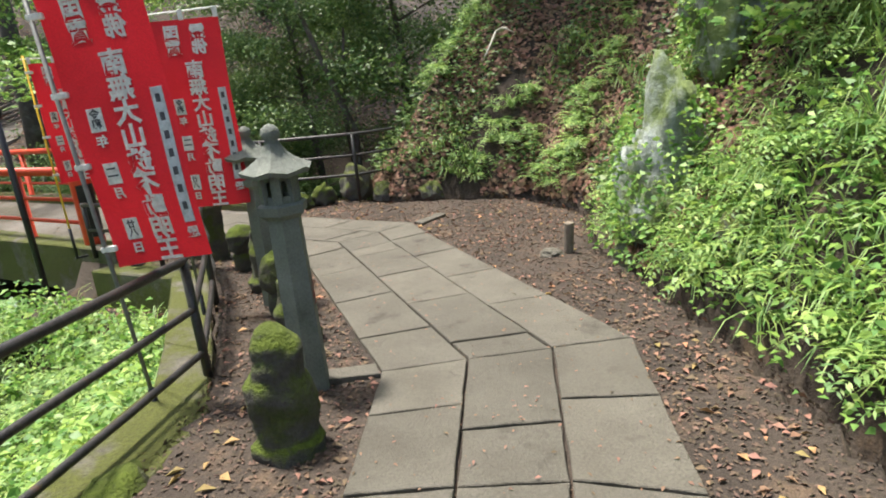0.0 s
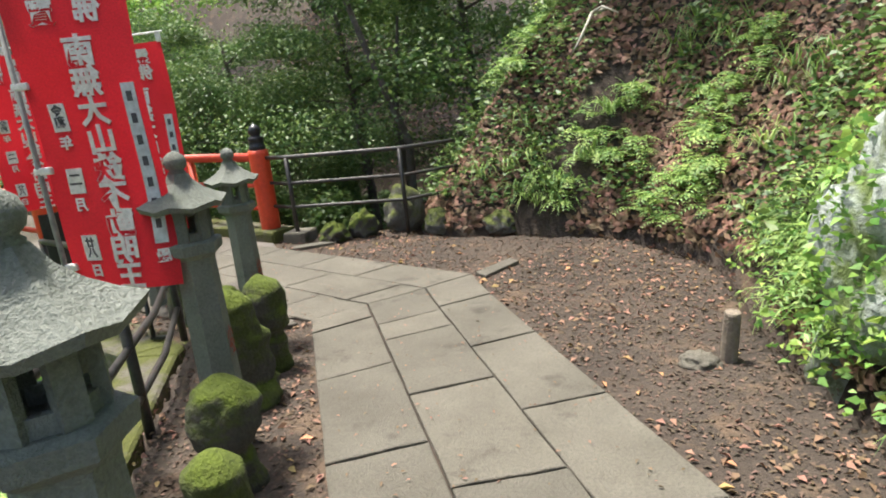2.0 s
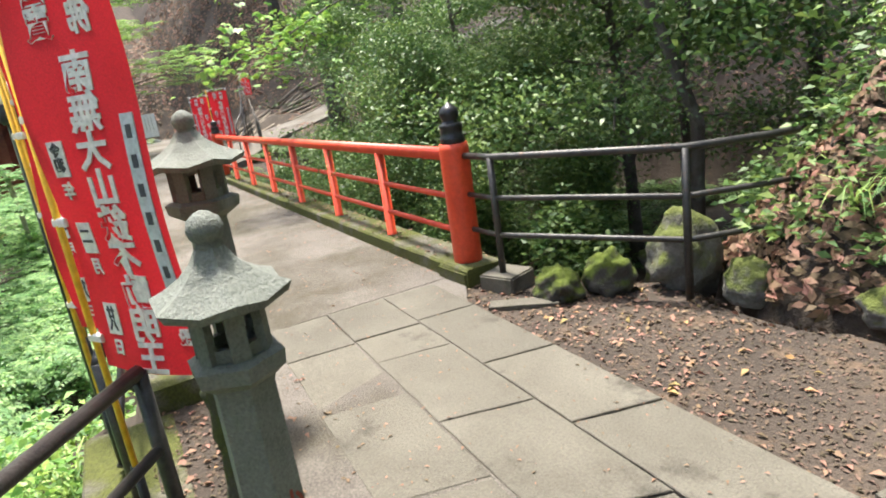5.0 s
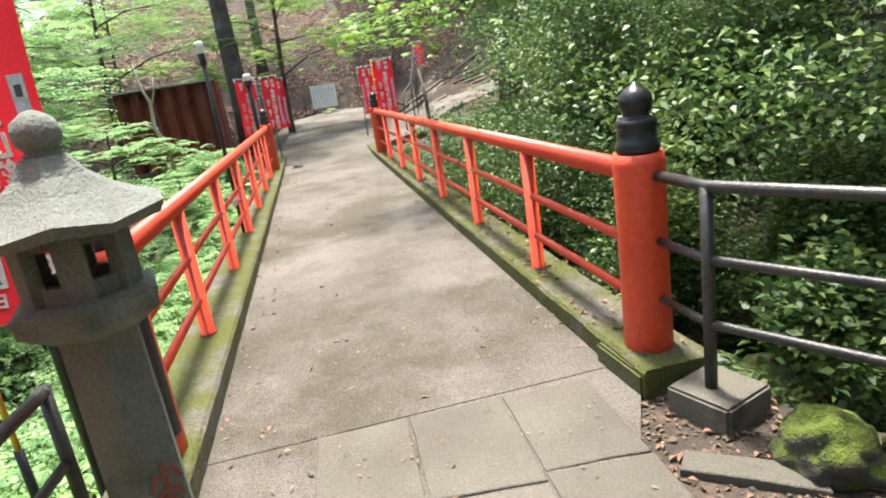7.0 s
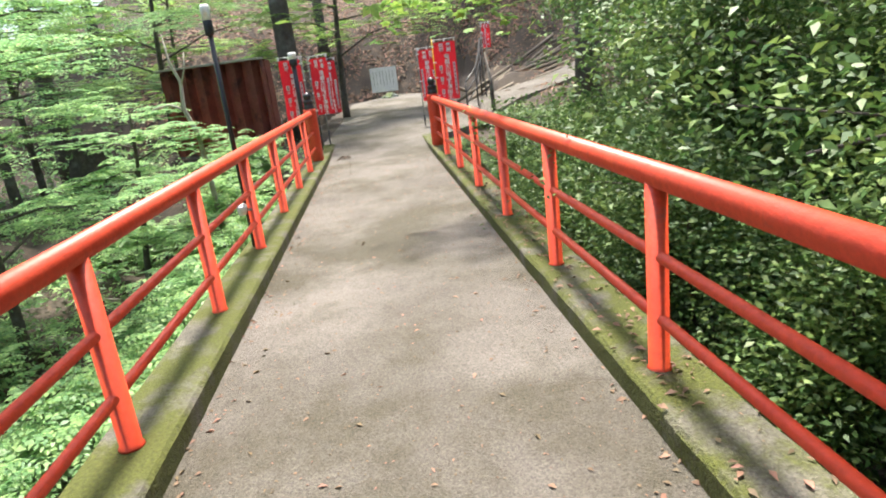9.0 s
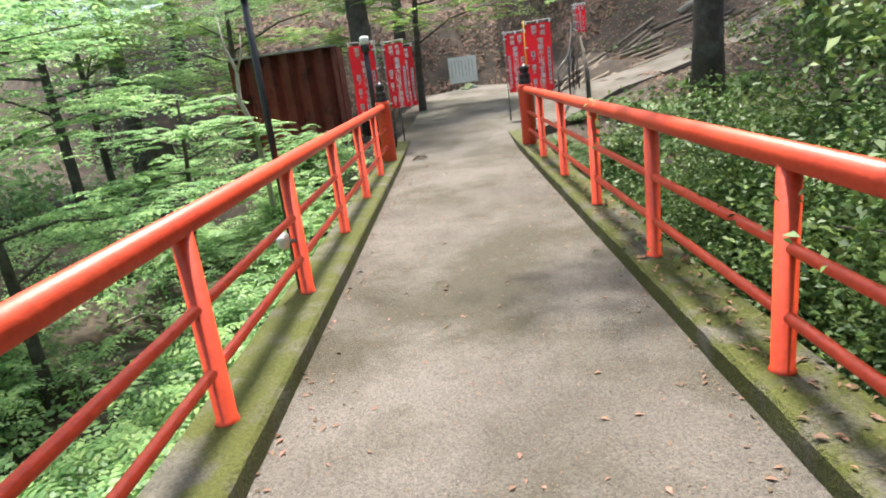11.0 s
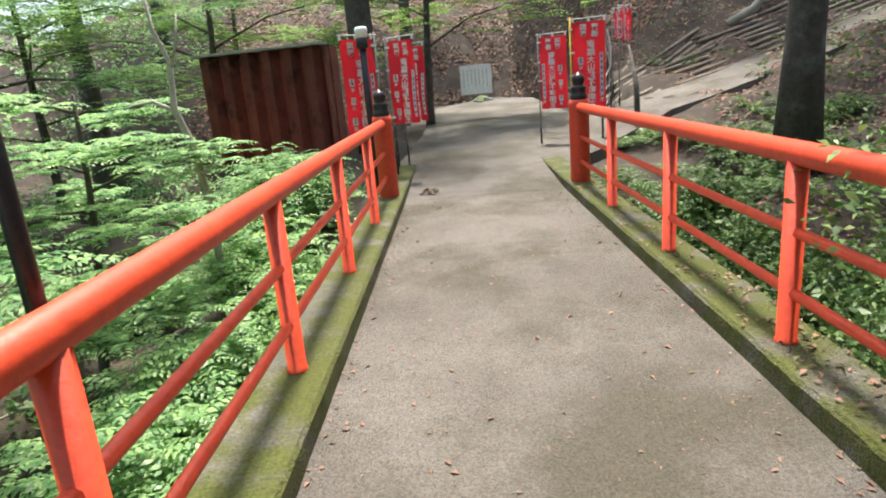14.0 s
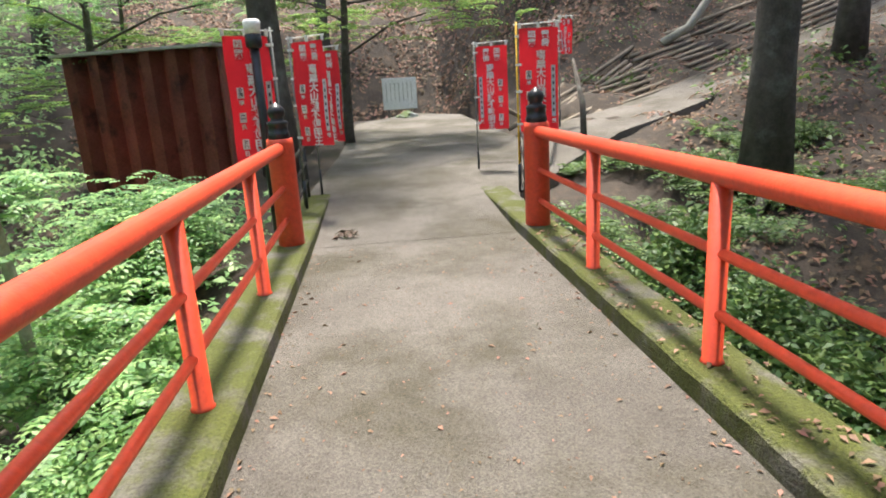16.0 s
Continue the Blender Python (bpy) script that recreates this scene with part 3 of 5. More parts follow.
pipe_railing([(-1.95, -1.6, 0.40), (-2.38, -0.4, 0.36), (-2.7, 0.35, 0.325), (-3.0, 1.0, 0.29), (-3.7, 1.62, 0.275), (-4.5, 2.3, 0.26), (-5.23, 2.80, 0.25)], (0, -0.27, -0.52), [(-1.95, -1.6, -0.6, 0.40), (-2.38, -0.4, -0.6, 0.36), (-3.0, 1.0, -0.6, 0.29), (-4.1, 1.96, -0.6, 0.27), (-5.23, 2.80, -0.6, 0.25)], "dark worn steel pipe railing along the walk")
pipe_railing([(-7.12, 5.16, 0.42), (-6.80, 5.17, 0.42), (-6.2, 5.5, 0.415), (-5.68, 5.79, 0.41), (-5.5, 6.3, 0.40), (-5.45, 6.5, 0.40)], (0, -0.29, -0.56), [(-6.80, 5.17, -0.45, 0.42), (-5.68, 5.79, -0.6, 0.41)], "dark steel pipe railing between bridge and bank")
tagged(part("footing_block", box(-0.145, -0.145, -0.16, 0.145, 0.145, 0.04, 0.012), M["slab"]), "square concrete footing under the pipe rail post", "footing").matrix_basis = pose(-6.80, 5.20, -0.46, 0, 0, 20)
tagged(part("newel_plinth", box(-0.2, -0.2, -0.1, 0.2, 0.2, 0.03, 0.012), M["kerb"]), "mossy concrete plinth under the newel", "plinth").matrix_basis = pose(-7.22, 5.16, -0.455, 0, 0, 3)

pipe_railing([(-5.75, 2.66, 0.14), (-6.3, 2.68, 0.12), (-7.0, 2.70, 0.10)], (0, -0.28), [(-5.75, 2.66, -0.5, 0.14), (-7.0, 2.70, -0.5, 0.12)], "low dark pipe railing beside the bridge end")

# ---- banners ----
BW, BH = 0.46, 1.22
_cloth = {}


def banner_meshes(mirror):
    """The print of one banner piece by piece; x runs from the pole across, y up from the lower hem. Each character shows on both faces."""
    if mirror in _cloth:
        return _cloth[mirror]
    s = -1 if mirror else 1
    out = []
    m = (lambda u: u) if mirror else (lambda u: 1 - u)

    def put(material, text, u, v, size, line=1.0):
        for k, ch in enumerate(text):
            me = glyphs(ch, size, 1.0, 0.0035 if material is M["white"] else 0.005)
            me.transform(Matrix.Translation((m(u) * BW, (1 - v) * BH - size * 0.8 - k * size * line, 0)) @ Matrix.Diagonal((s, 1, 1, 1)))
            if mirror:
                me.flip_normals()
            out.append(("character", me, material))

    def plate(name, u, v0, v1, w, material, d):
        bm = bmesh.new()
        bmesh.ops.create_grid(bm, x_segments=1, y_segments=6, size=0.5)
        ext = bmesh.ops.extrude_face_region(bm, geom=bm.faces[:])
        for e in ext["geom"]:
            if isinstance(e, bmesh.types.BMVert):
                e.co.z = 1
        for p in bm.verts:
            p.co = ((m(u) + p.co.x * w) * BW, (1 - (v0 + v1) / 2 + p.co.y * (v1 - v0)) * BH, d * (2 * p.co.z - 1))
        bmesh.ops.recalc_face_normals(bm, faces=bm.faces)
        me = bpy.data.meshes.new(name)
        bm.to_mesh(me)
        bm.free()
        out.append((name, me, material))

    put(M["white"], "霊佛", 0.68, 0.03, 0.098, 0.95)
    put(M["white"], "国寶", 0.33, 0.03, 0.098, 0.95)
    put(M["white"], "南無大山鉄不動明王", 0.56, 0.215, 0.115, 0.93)
    for ch, u, v in (("年", 0.24, 0.50), ("月", 0.24, 0.695), ("日", 0.24, 0.915), ("殿", 0.88, 0.88)):
        put(M["white"], ch, u, v, 0.055)
    put(M["ink"], "令和", 0.24, 0.405, 0.045, 0.95)
    put(M["ink"], "二", 0.24, 0.615, 0.055)
    put(M["ink"], "廿八", 0.24, 0.825, 0.042, 0.95)
    for v0, v1 in ((0.40, 0.485), (0.60, 0.68), (0.815, 0.90)):
        plate("print_ground", 0.24, v0, v1, 0.15, M["white"], 0.003)
    plate("name_strip", 0.88, 0.36, 0.86, 0.11, M["strip"], 0.003)
    for k in range(7):
        plate("text_bar", 0.88, 0.385 + 0.066 * k, 0.415 + 0.066 * k, 0.045, M["ink"], 0.0045)
    _cloth[mirror] = out
    return out


def sway(x, y, seed):
    """How far the cloth bellies out of its plane."""
    return 0.018 * math.sin(x * 9 + y * 2.2 + seed) * (1.1 - y / BH * 0.6) + 0.012 * math.sin(y * 7 + x * 5 + seed * 2)


def banner(px, py, foot, top, turn, pole, label, mirror=True, lean=0.0, seed=0.0, scale=1.0, taper=0.0):
    """A banner on a pole at px, py; turn: the way in which the cloth runs from the pole."""
    t = thing("prayer_banner", pose(px, py, foot, 0, lean, turn), label, "banner", "red prayer banners")
    h = top - foot
    part("pole", tube([(0, 0, 0.28), (0, 0, h * 0.5), (0, 0, h + 0.03)], 0.011, 8), pole, t, "slim banner pole", True)
    part("pole_foot", tube([(0, 0, 0), (0, 0, 0.16), (0, 0, 0.34)], 0.017, 8), M["black"], t, "black socket at the pole's foot", True)
    part("foot_bracket", box(-0.02, -0.02, 0, 0.11, 0.02, 0.02, 0.004), M["black"], t)
    part("cross_rod", tube([(-0.03, 0, h), (BW * scale * 0.5, 0, h + 0.004), (BW * scale + 0.05, 0, h + 0.01)], 0.006, 6), M["white"], t)
    y0 = h - 0.045 - BH * scale
    bm = bmesh.new()
    nx, ny = 12, 30
    grid = [[bm.verts.new((0.03 + i / nx * BW * scale, sway(i / nx * BW, j / ny * BH, seed), y0 + j / ny * BH * scale)) for j in range(ny + 1)] for i in range(nx + 1)]
    for i in range(nx):
        for j in range(ny):
            bm.faces.new((grid[i][j], grid[i + 1][j], grid[i + 1][j + 1], grid[i][j + 1]))
    cloth = part("cloth", bm, M["cloth"], t, "red printed cloth", True)
    for name, me, material in banner_meshes(mirror):
        bm = bmesh.new()
        bm.from_mesh(me)
        for v in bm.verts:
            x, y = v.co.x, v.co.y
            v.co = (0.03 + x * scale, sway(x, y, seed) - v.co.z, y0 + y * scale)
        part(name, bm, material, cloth)
    for f in (0.02, 0.5, 0.98):
        part("top_loop", box(0.03 + f * BW * scale - 0.016, -0.008, h - 0.05, 0.03 + f * BW * scale + 0.016, 0.008, h + 0.016, 0.004), M["white"], t)
    for f in (0.93, 0.66, 0.40, 0.08):
        part("side_tab", box(-0.018, -0.012, y0 + f * BH * scale - 0.014, 0.055, 0.012, y0 + f * BH * scale + 0.014, 0.004), M["white"], t)
    return t


DIRB = 32
banner(-3.0, 0.69, -0.62, 1.62, DIRB, M["greypole"], "red cloth prayer banner with white characters, grey pole", lean=-3.5, seed=0.3)
banner(-3.98, 1.75, -0.62, 1.63, DIRB, M["greypole"], "red cloth prayer banner with white characters by the railing", seed=1.7)
banner(-5.45, 2.70, -0.50, 1.50, DIRB + 2, M["yellow"], "red cloth prayer banner on a yellow pole by the railing end", seed=2.6)
banner(-6.15, 2.60, -0.50, 1.46, DIRB + 6, M["yellow"], "red cloth prayer banner on a yellow pole", seed=4.1)
banner(-7.05, 2.53, -0.46, 1.63, 78, M["yellow"], "red cloth prayer banner on a yellow pole near the bridge", seed=5.2)
banner(-18.35, 2.84, -0.42, 1.44, -60, M["greypole"], "red cloth prayer banner at the far bridge end", False, seed=0.9, scale=0.9)
banner(-19.45, 2.86, -0.42, 1.46, 60, M["greypole"], "red cloth prayer banner at the far bridge end", True, seed=3.3, scale=0.9)
banner(-20.5, 2.95, -0.42, 1.42, 60, M["greypole"], "red cloth prayer banner at the far bridge end", True, seed=6.3, scale=0.9)
banner(-19.60, 5.40, -0.42, 1.50, 80, M["yellow"], "red cloth prayer banner on a yellow pole beyond the bridge", True, seed=1.3, scale=0.95)
banner(-21.40, 5.20, -0.42, 1.44, 70, M["greypole"], "red cloth prayer banner beyond the bridge", False, seed=2.3, scale=0.95)
banner(-23.9, 7.2, 0.0, 2.0, 100, M["greypole"], "red cloth prayer banner beside the rising path", False, seed=4.6, scale=0.5)
banner(-25.6, 7.5, 0.2, 2.1, 100, M["greypole"], "red cloth prayer banner beside the rising path", False, seed=4.9, scale=0.5)

# ---- railings at the far end ----
pipe_railing([(-18.0, 2.86, 0.22), (-19.2, 2.84, 0.24), (-20.3, 2.80, 0.26)], (0, -0.22, -0.44), [(-18.9, 2.84, -0.42, 0.24), (-19.6, 2.83, -0.42, 0.25), (-20.3, 2.80, -0.42, 0.26)], "dark pipe railing beyond the bridge", 0.018)
pipe_railing([(-18.0, 5.18, 0.24), (-18.9, 5.3, 0.26), (-20.2, 5.55, 0.3)], (0, -0.22, -0.44), [(-18.9, 5.3, -0.42, 0.26), (-20.2, 5.55, -0.42, 0.3)], "dark pipe railing beyond the bridge", 0.018)
pipe_railing([(-21.6, 6.3, 0.55), (-23.0, 6.8, 0.85), (-24.6, 7.2, 1.25), (-26.5, 7.6, 1.7)], (0, -0.25, -0.5), [(-21.6, 6.3, -0.45, 0.55), (-23.0, 6.8, -0.4, 0.85), (-24.6, 7.2, 0.0, 1.25), (-26.5, 7.6, 0.3, 1.7)], "dark pipe handrail beside the rising path", 0.02)


# ---- lamp poles ----


def lamp_pole(x, y, z0, z1, r, label):
    t = thing("lamp_pole", pose(x, y, z0), label, "lamp post", "slim lamp poles")
    h = z1 - z0
    part("pole", tube([(0, 0, 0), (0, 0, h / 2), (0, 0, h - 0.14)], r, 10), M["black"], t, smooth=True)
    part("lamp_collar", lathe([(r * 1.5, h - 0.24), (r * 1.8, h - 0.22), (r * 1.8, h - 0.13), (r * 1.5, h - 0.12)], 16), M["black"], t, smooth=True)
    part("lamp_cover", lathe([(r * 1.7, h - 0.12), (r * 1.9, h - 0.02), (r * 1.5, h), (0.004, h + 0.004)], 16), M["lampw"], t, "white plastic lamp cover", True)
    return t


lamp_pole(-11.83, 2.828, KERB_Z, 1.64, 0.021, "slim dark lamp pole with white cover beside the railing")
lamp_pole(-18.15, 2.72, -0.5, 1.52, 0.04, "dark lamp pole with white cover beside the newel")
lamp_pole(-7.75, 2.45, -1.4, 1.32, 0.035, "dark lamp pole with white cover beside banners")

# ---- stones beside the walk ----


def stone(x, y, z, sx, sy, sz, seed, turn, label, material="mossrock", group="mossy standing stones", name="mossy_stone", rough=0.25):
    o = part(name, boulder(sx, sy, sz, seed, rough * 1.2, 4, 2.0), M[material], smooth=True)
    o.matrix_basis = pose(x, y, z, 0, 0, turn)
    return tagged(o, label, "stone", group)




def weathered_figure(x, y, base, h, r, seed, turn, label, profile):
    """A worn carved stone: rings of (height, width, depth) as shares of h and r, roughened."""
    bm = bmesh.new()
    rows, seg = [], 28
    fine_prof = []
    for (a, wa, da), (b, wb, db) in zip(profile, profile[1:]):
        for k in range(4):
            f = k / 4
            fine_prof.append((a + (b - a) * f, wa + (wb - wa) * f, da + (db - da) * f))
    fine_prof.append(profile[-1])
    for z, w, d in fine_prof:
        row = []
        for k in range(seg):
            a = 2 * math.pi * k / seg
            p = Vector((math.cos(a) * w * r, math.sin(a) * d * r, z * h))
            g = 1 + 0.22 * noise.noise(p * 6 + Vector((seed, 2 * seed, 0))) + 0.17 * noise.noise(p * 17 + Vector((0, seed, seed)))
            row.append(bm.verts.new((p.x * g, p.y * g, p.z + 0.012 * noise.noise(p * 15))))
        rows.append(row)
    for a, b in zip(rows, rows[1:]):
        for k in range(seg):
            bm.faces.new((a[k], a[(k + 1) % seg], b[(k + 1) % seg], b[k]))
    bm.faces.new(rows[0][::-1])
    bm.faces.new(rows[-1])
    o = part("stone_statue", bm, M["mossrock"], smooth=True)
    o.matrix_basis = pose(x, y, base, 0, 0, turn)
    return tagged(o, label, "statue", "mossy weathered statues by the walk")


SEATED = [(0, 1.1, 1.0), (0.16, 1.12, 1.0), (0.2, 0.95, 0.85), (0.45, 1.0, 0.85), (0.58, 0.95, 0.8), (0.66, 0.78, 0.7), (0.74, 0.76, 0.72), (0.87, 0.70, 0.7), (0.96, 0.42, 0.42), (1.0, 0.12, 0.12)]
CAPPED = [(0, 0.85, 0.8), (0.30, 0.8, 0.75), (0.40, 0.7, 0.62), (0.47, 0.95, 0.85), (0.62, 1.12, 1.0), (0.80, 1.08, 0.95), (0.93, 0.72, 0.66), (1.0, 0.15, 0.15)]
STELE = [(0, 1.1, 0.85), (0.12, 1.0, 0.75), (0.55, 0.95, 0.62), (0.85, 0.95, 0.6), (0.95, 0.8, 0.5), (1.0, 0.3, 0.2)]
weathered_figure(-1.98, 0.60, -0.36, 0.60, 0.135, 3, 20, "moss-covered worn stone statue beside a stone lantern", SEATED)
stone(-2.42, 0.10, -0.42, 0.20, 0.30, 0.16, 4, 60, "low moss-covered boulder by the railing")
weathered_figure(-2.86, 1.58, -0.40, 0.46, 0.125, 5, 30, "small worn statue capped with green moss", SEATED)
weathered_figure(-3.30, 1.90, -0.42, 0.48, 0.125, 6, 10, "small dark statue with moss on top", CAPPED)
weathered_figure(-3.93, 2.40, -0.46, 0.62, 0.155, 8, 50, "squat worn statue under thick green moss", SEATED)
weathered_figure(-4.18, 2.76, -0.48, 0.57, 0.125, 11, 15, "worn statue with a bright moss-covered head", CAPPED)
weathered_figure(-4.74, 2.84, -0.50, 0.44, 0.13, 9, 70, "low statue with a rounded mossy head", CAPPED)
weathered_figure(-5.44, 3.08, -0.53, 0.64, 0.125, 12, 55, "tall narrow standing stone with moss crown", STELE)
weathered_figure(-5.72, 3.10, -0.53, 0.50, 0.11, 13, 35, "narrow upright stone with moss", STELE)
stone(-6.35, 5.30, -0.46, 0.17, 0.15, 0.15, 14, 0, "low boulder covered in bright moss", group="boulders by the bank")
stone(-6.17, 5.60, -0.42, 0.16, 0.14, 0.17, 15, 40, "mossy boulder below the pipe railing", group="boulders by the bank")
stone(-5.90, 6.02, -0.32, 0.24, 0.18, 0.27, 16, 80, "large grey boulder with moss at the bank's foot", "rock", "boulders by the bank")
stone(-5.45, 6.05, -0.44, 0.16, 0.13, 0.15, 17, 10, "grey boulder at the bank's foot", "rock", "boulders by the bank")
stone(-4.7, 6.15, -0.44, 0.17, 0.13, 0.13, 18, 10, "grey boulder at the bank's foot", "rock", "boulders by the bank")
stone(-2.06, 3.76, -0.45, 0.10, 0.08, 0.05, 19, 10, "small pale flat stone on the soil", "slab", "boulders by the bank", "flat_stone")
stone(-1.20, 4.20, 0.0, 0.36, 0.48, 0.85, 21, 28, "large pale lichen-covered rock in the bank", "pale", "bank rocks", "bank_rock", 0.5)
stone(-0.80, 4.85, 1.50, 0.34, 0.42, 0.7, 22, 28, "large pale lichen-covered rock in the bank", "pale", "bank rocks", "bank_rock", 0.5)
stone(-0.60, 2.95, 0.05, 0.08, 0.10, 0.12, 23, 0, "small pale rock among ferns", "rock", "bank rocks", "bank_rock")
stone(-8.0, 6.4, -1.6, 0.5, 0.4, 0.4, 24, 0, "grey stream boulder in the gully", "rock", "gully boulders", "gully_boulder")
stone(-7.6, 8.0, -1.2, 0.45, 0.4, 0.4, 25, 0, "grey stream boulder in the gully", "rock", "gully boulders", "gully_boulder")
stone(-20.6, 0.2, -1.3, 0.5, 0.4, 0.35, 26, 0, "grey boulder on the slope", "rock", "gully boulders", "gully_boulder")

stump = thing("wooden_stake", pose(-1.95, 3.86, -0.47, 3, 4, 0), "short weathered wooden stake in the soil", "stake")
part("stake_shaft", lathe([(0.042, -0.05), (0.042, 0.20), (0.040, 0.265), (0.036, 0.275)], 14), M["wood"], stump, smooth=False)

# ---- sign and sheet-pile wall at the far side ----
sign = thing("notice_board", pose(-31.9, 4.55, 0.0, 0, 0, 8), "white notice board with unreadable text on two posts", "sign")
part("board", box(-0.02, -0.53, 0.32, 0.02, 0.53, 1.26, 0.006), M["signw"], sign)
for y in (-0.36, 0.36):
    part("sign_post", tube([(-0.03, y, -0.1), (-0.03, y, 0.5), (-0.03, y, 1.2)], 0.03, 8), M["wood"], sign)
for k in range(7):
    part("text_bar", box(0.021, -0.42 + 0.13 * k, 0.55 + 0.03 * (k % 3), 0.024, -0.405 + 0.13 * k, 1.12), M["greypole"], sign)
stone(-31.2, 4.7, 0.10, 0.25, 0.3, 0.18, 31, 0, "pale rounded stone below the notice board", "pale", "boulders by the bank", "flat_stone")

pile = thing("sheet_pile_wall", pose(-23.0, 0.15, -0.75, 0, 0, -17), "rust-brown ribbed steel sheet-pile wall with debris on top", "retaining wall")
bm = bmesh.new()
prof = []
yy = -1.5
while yy < 1.5:
    prof += [(0.0, yy), (0.0, yy + 0.17), (0.22, yy + 0.21), (0.22, yy + 0.37)]
    yy += 0.46
prof = prof[:-2]
lo = [bm.verts.new((x, y, 0)) for x, y in prof]
hi = [bm.verts.new((x, y, 2.42)) for x, y in prof]
for k in range(len(prof) - 1):
    bm.faces.new((lo[k], lo[k + 1], hi[k + 1], hi[k]))
bmesh.ops.solidify(bm, geom=bm.faces, thickness=-0.03)
part("ribbed_sheet", bm, M["rust"], pile)
part("cap_rail", box(-0.06, -1.5, 2.42, 0.27, 1.38, 2.47, 0.01), M["twig"], pile, "pale dusty cap with debris")
part("side_sheet", box(-0.35, 1.36, 0, 0.14, 1.40, 2.40, 0.01), M["rust"], pile)

# ---- rising path with log steps on the far slope ----
fine = [(float(np.interp(y, RAMP_Y, RAMP_X)), y) for y in np.arange(5.7, 20.0, 0.4)]
bm = bmesh.new()
prev = None
for i in range(len(fine) - 1):
    p, q = Vector(fine[i]), Vector(fine[i + 1])
    side = Vector((q.y - p.y, -(q.x - p.x))).normalized() * 0.95
    row = [bm.verts.new((p.x + side.x * k, p.y + side.y * k, float(np.interp(p.y, RAMP_Y, RAMP_Z)) + 0.02 * math.sin(p.y * 2 + k))) for k in (-1, -0.3, 0.3, 1)]
    row += [bm.verts.new((row[3].co.x, row[3].co.y, row[3].co.z - 0.9)), bm.verts.new((row[0].co.x, row[0].co.y, row[0].co.z - 0.9))]
    if prev:
        for k in range(6):
            bm.faces.new((prev[k], prev[(k + 1) % 6], row[(k + 1) % 6], row[k]))
    prev = row
bmesh.ops.recalc_face_normals(bm, faces=bm.faces)
tagged(part("rising_path", bm, M["deck"]), "pale earth path rising along the far slope", "path", kind="structure")
for k in range(9):
    for q in range(5):
        y = 7.4 + 2.05 * q + 0.25 * math.sin(k * 1.7)
        x = float(np.interp(y, RAMP_Y, RAMP_X)) - 1.15 - 0.34 * k
        x1 = float(np.interp(y + 1, RAMP_Y, RAMP_X)) - 1.15 - 0.34 * k
        z, z1 = float(ground_z(x, y)), float(ground_z(x1, y + 1))
        d = Vector((x1 - x, 1.0, z1 - z))
        o = part("log_step", tube([d * -0.98, Vector((0.03 * math.sin(k + q), 0, 0.01)), d * 0.98], 0.055, 7), M["wood"], smooth=True)
        o.matrix_basis = pose(x, y, z + 0.04)
        tagged(o, "weathered log edging a narrow step on the slope", "step", "log steps of the rising path")
o = part("fallen_log", tube([(0, 0, 0), (0.4, 0.5, 0.35), (0.9, 1.0, 1.4)], [0.12, 0.11, 0.09], 10), M["twig"], smooth=True)
o.matrix_basis = pose(-28.6, 11.4, float(ground_z(-28.6, 11.4)) + 0.12, 0, 0, 20)
tagged(o, "pale fallen log on the slope", "log")

# ---- trees ----


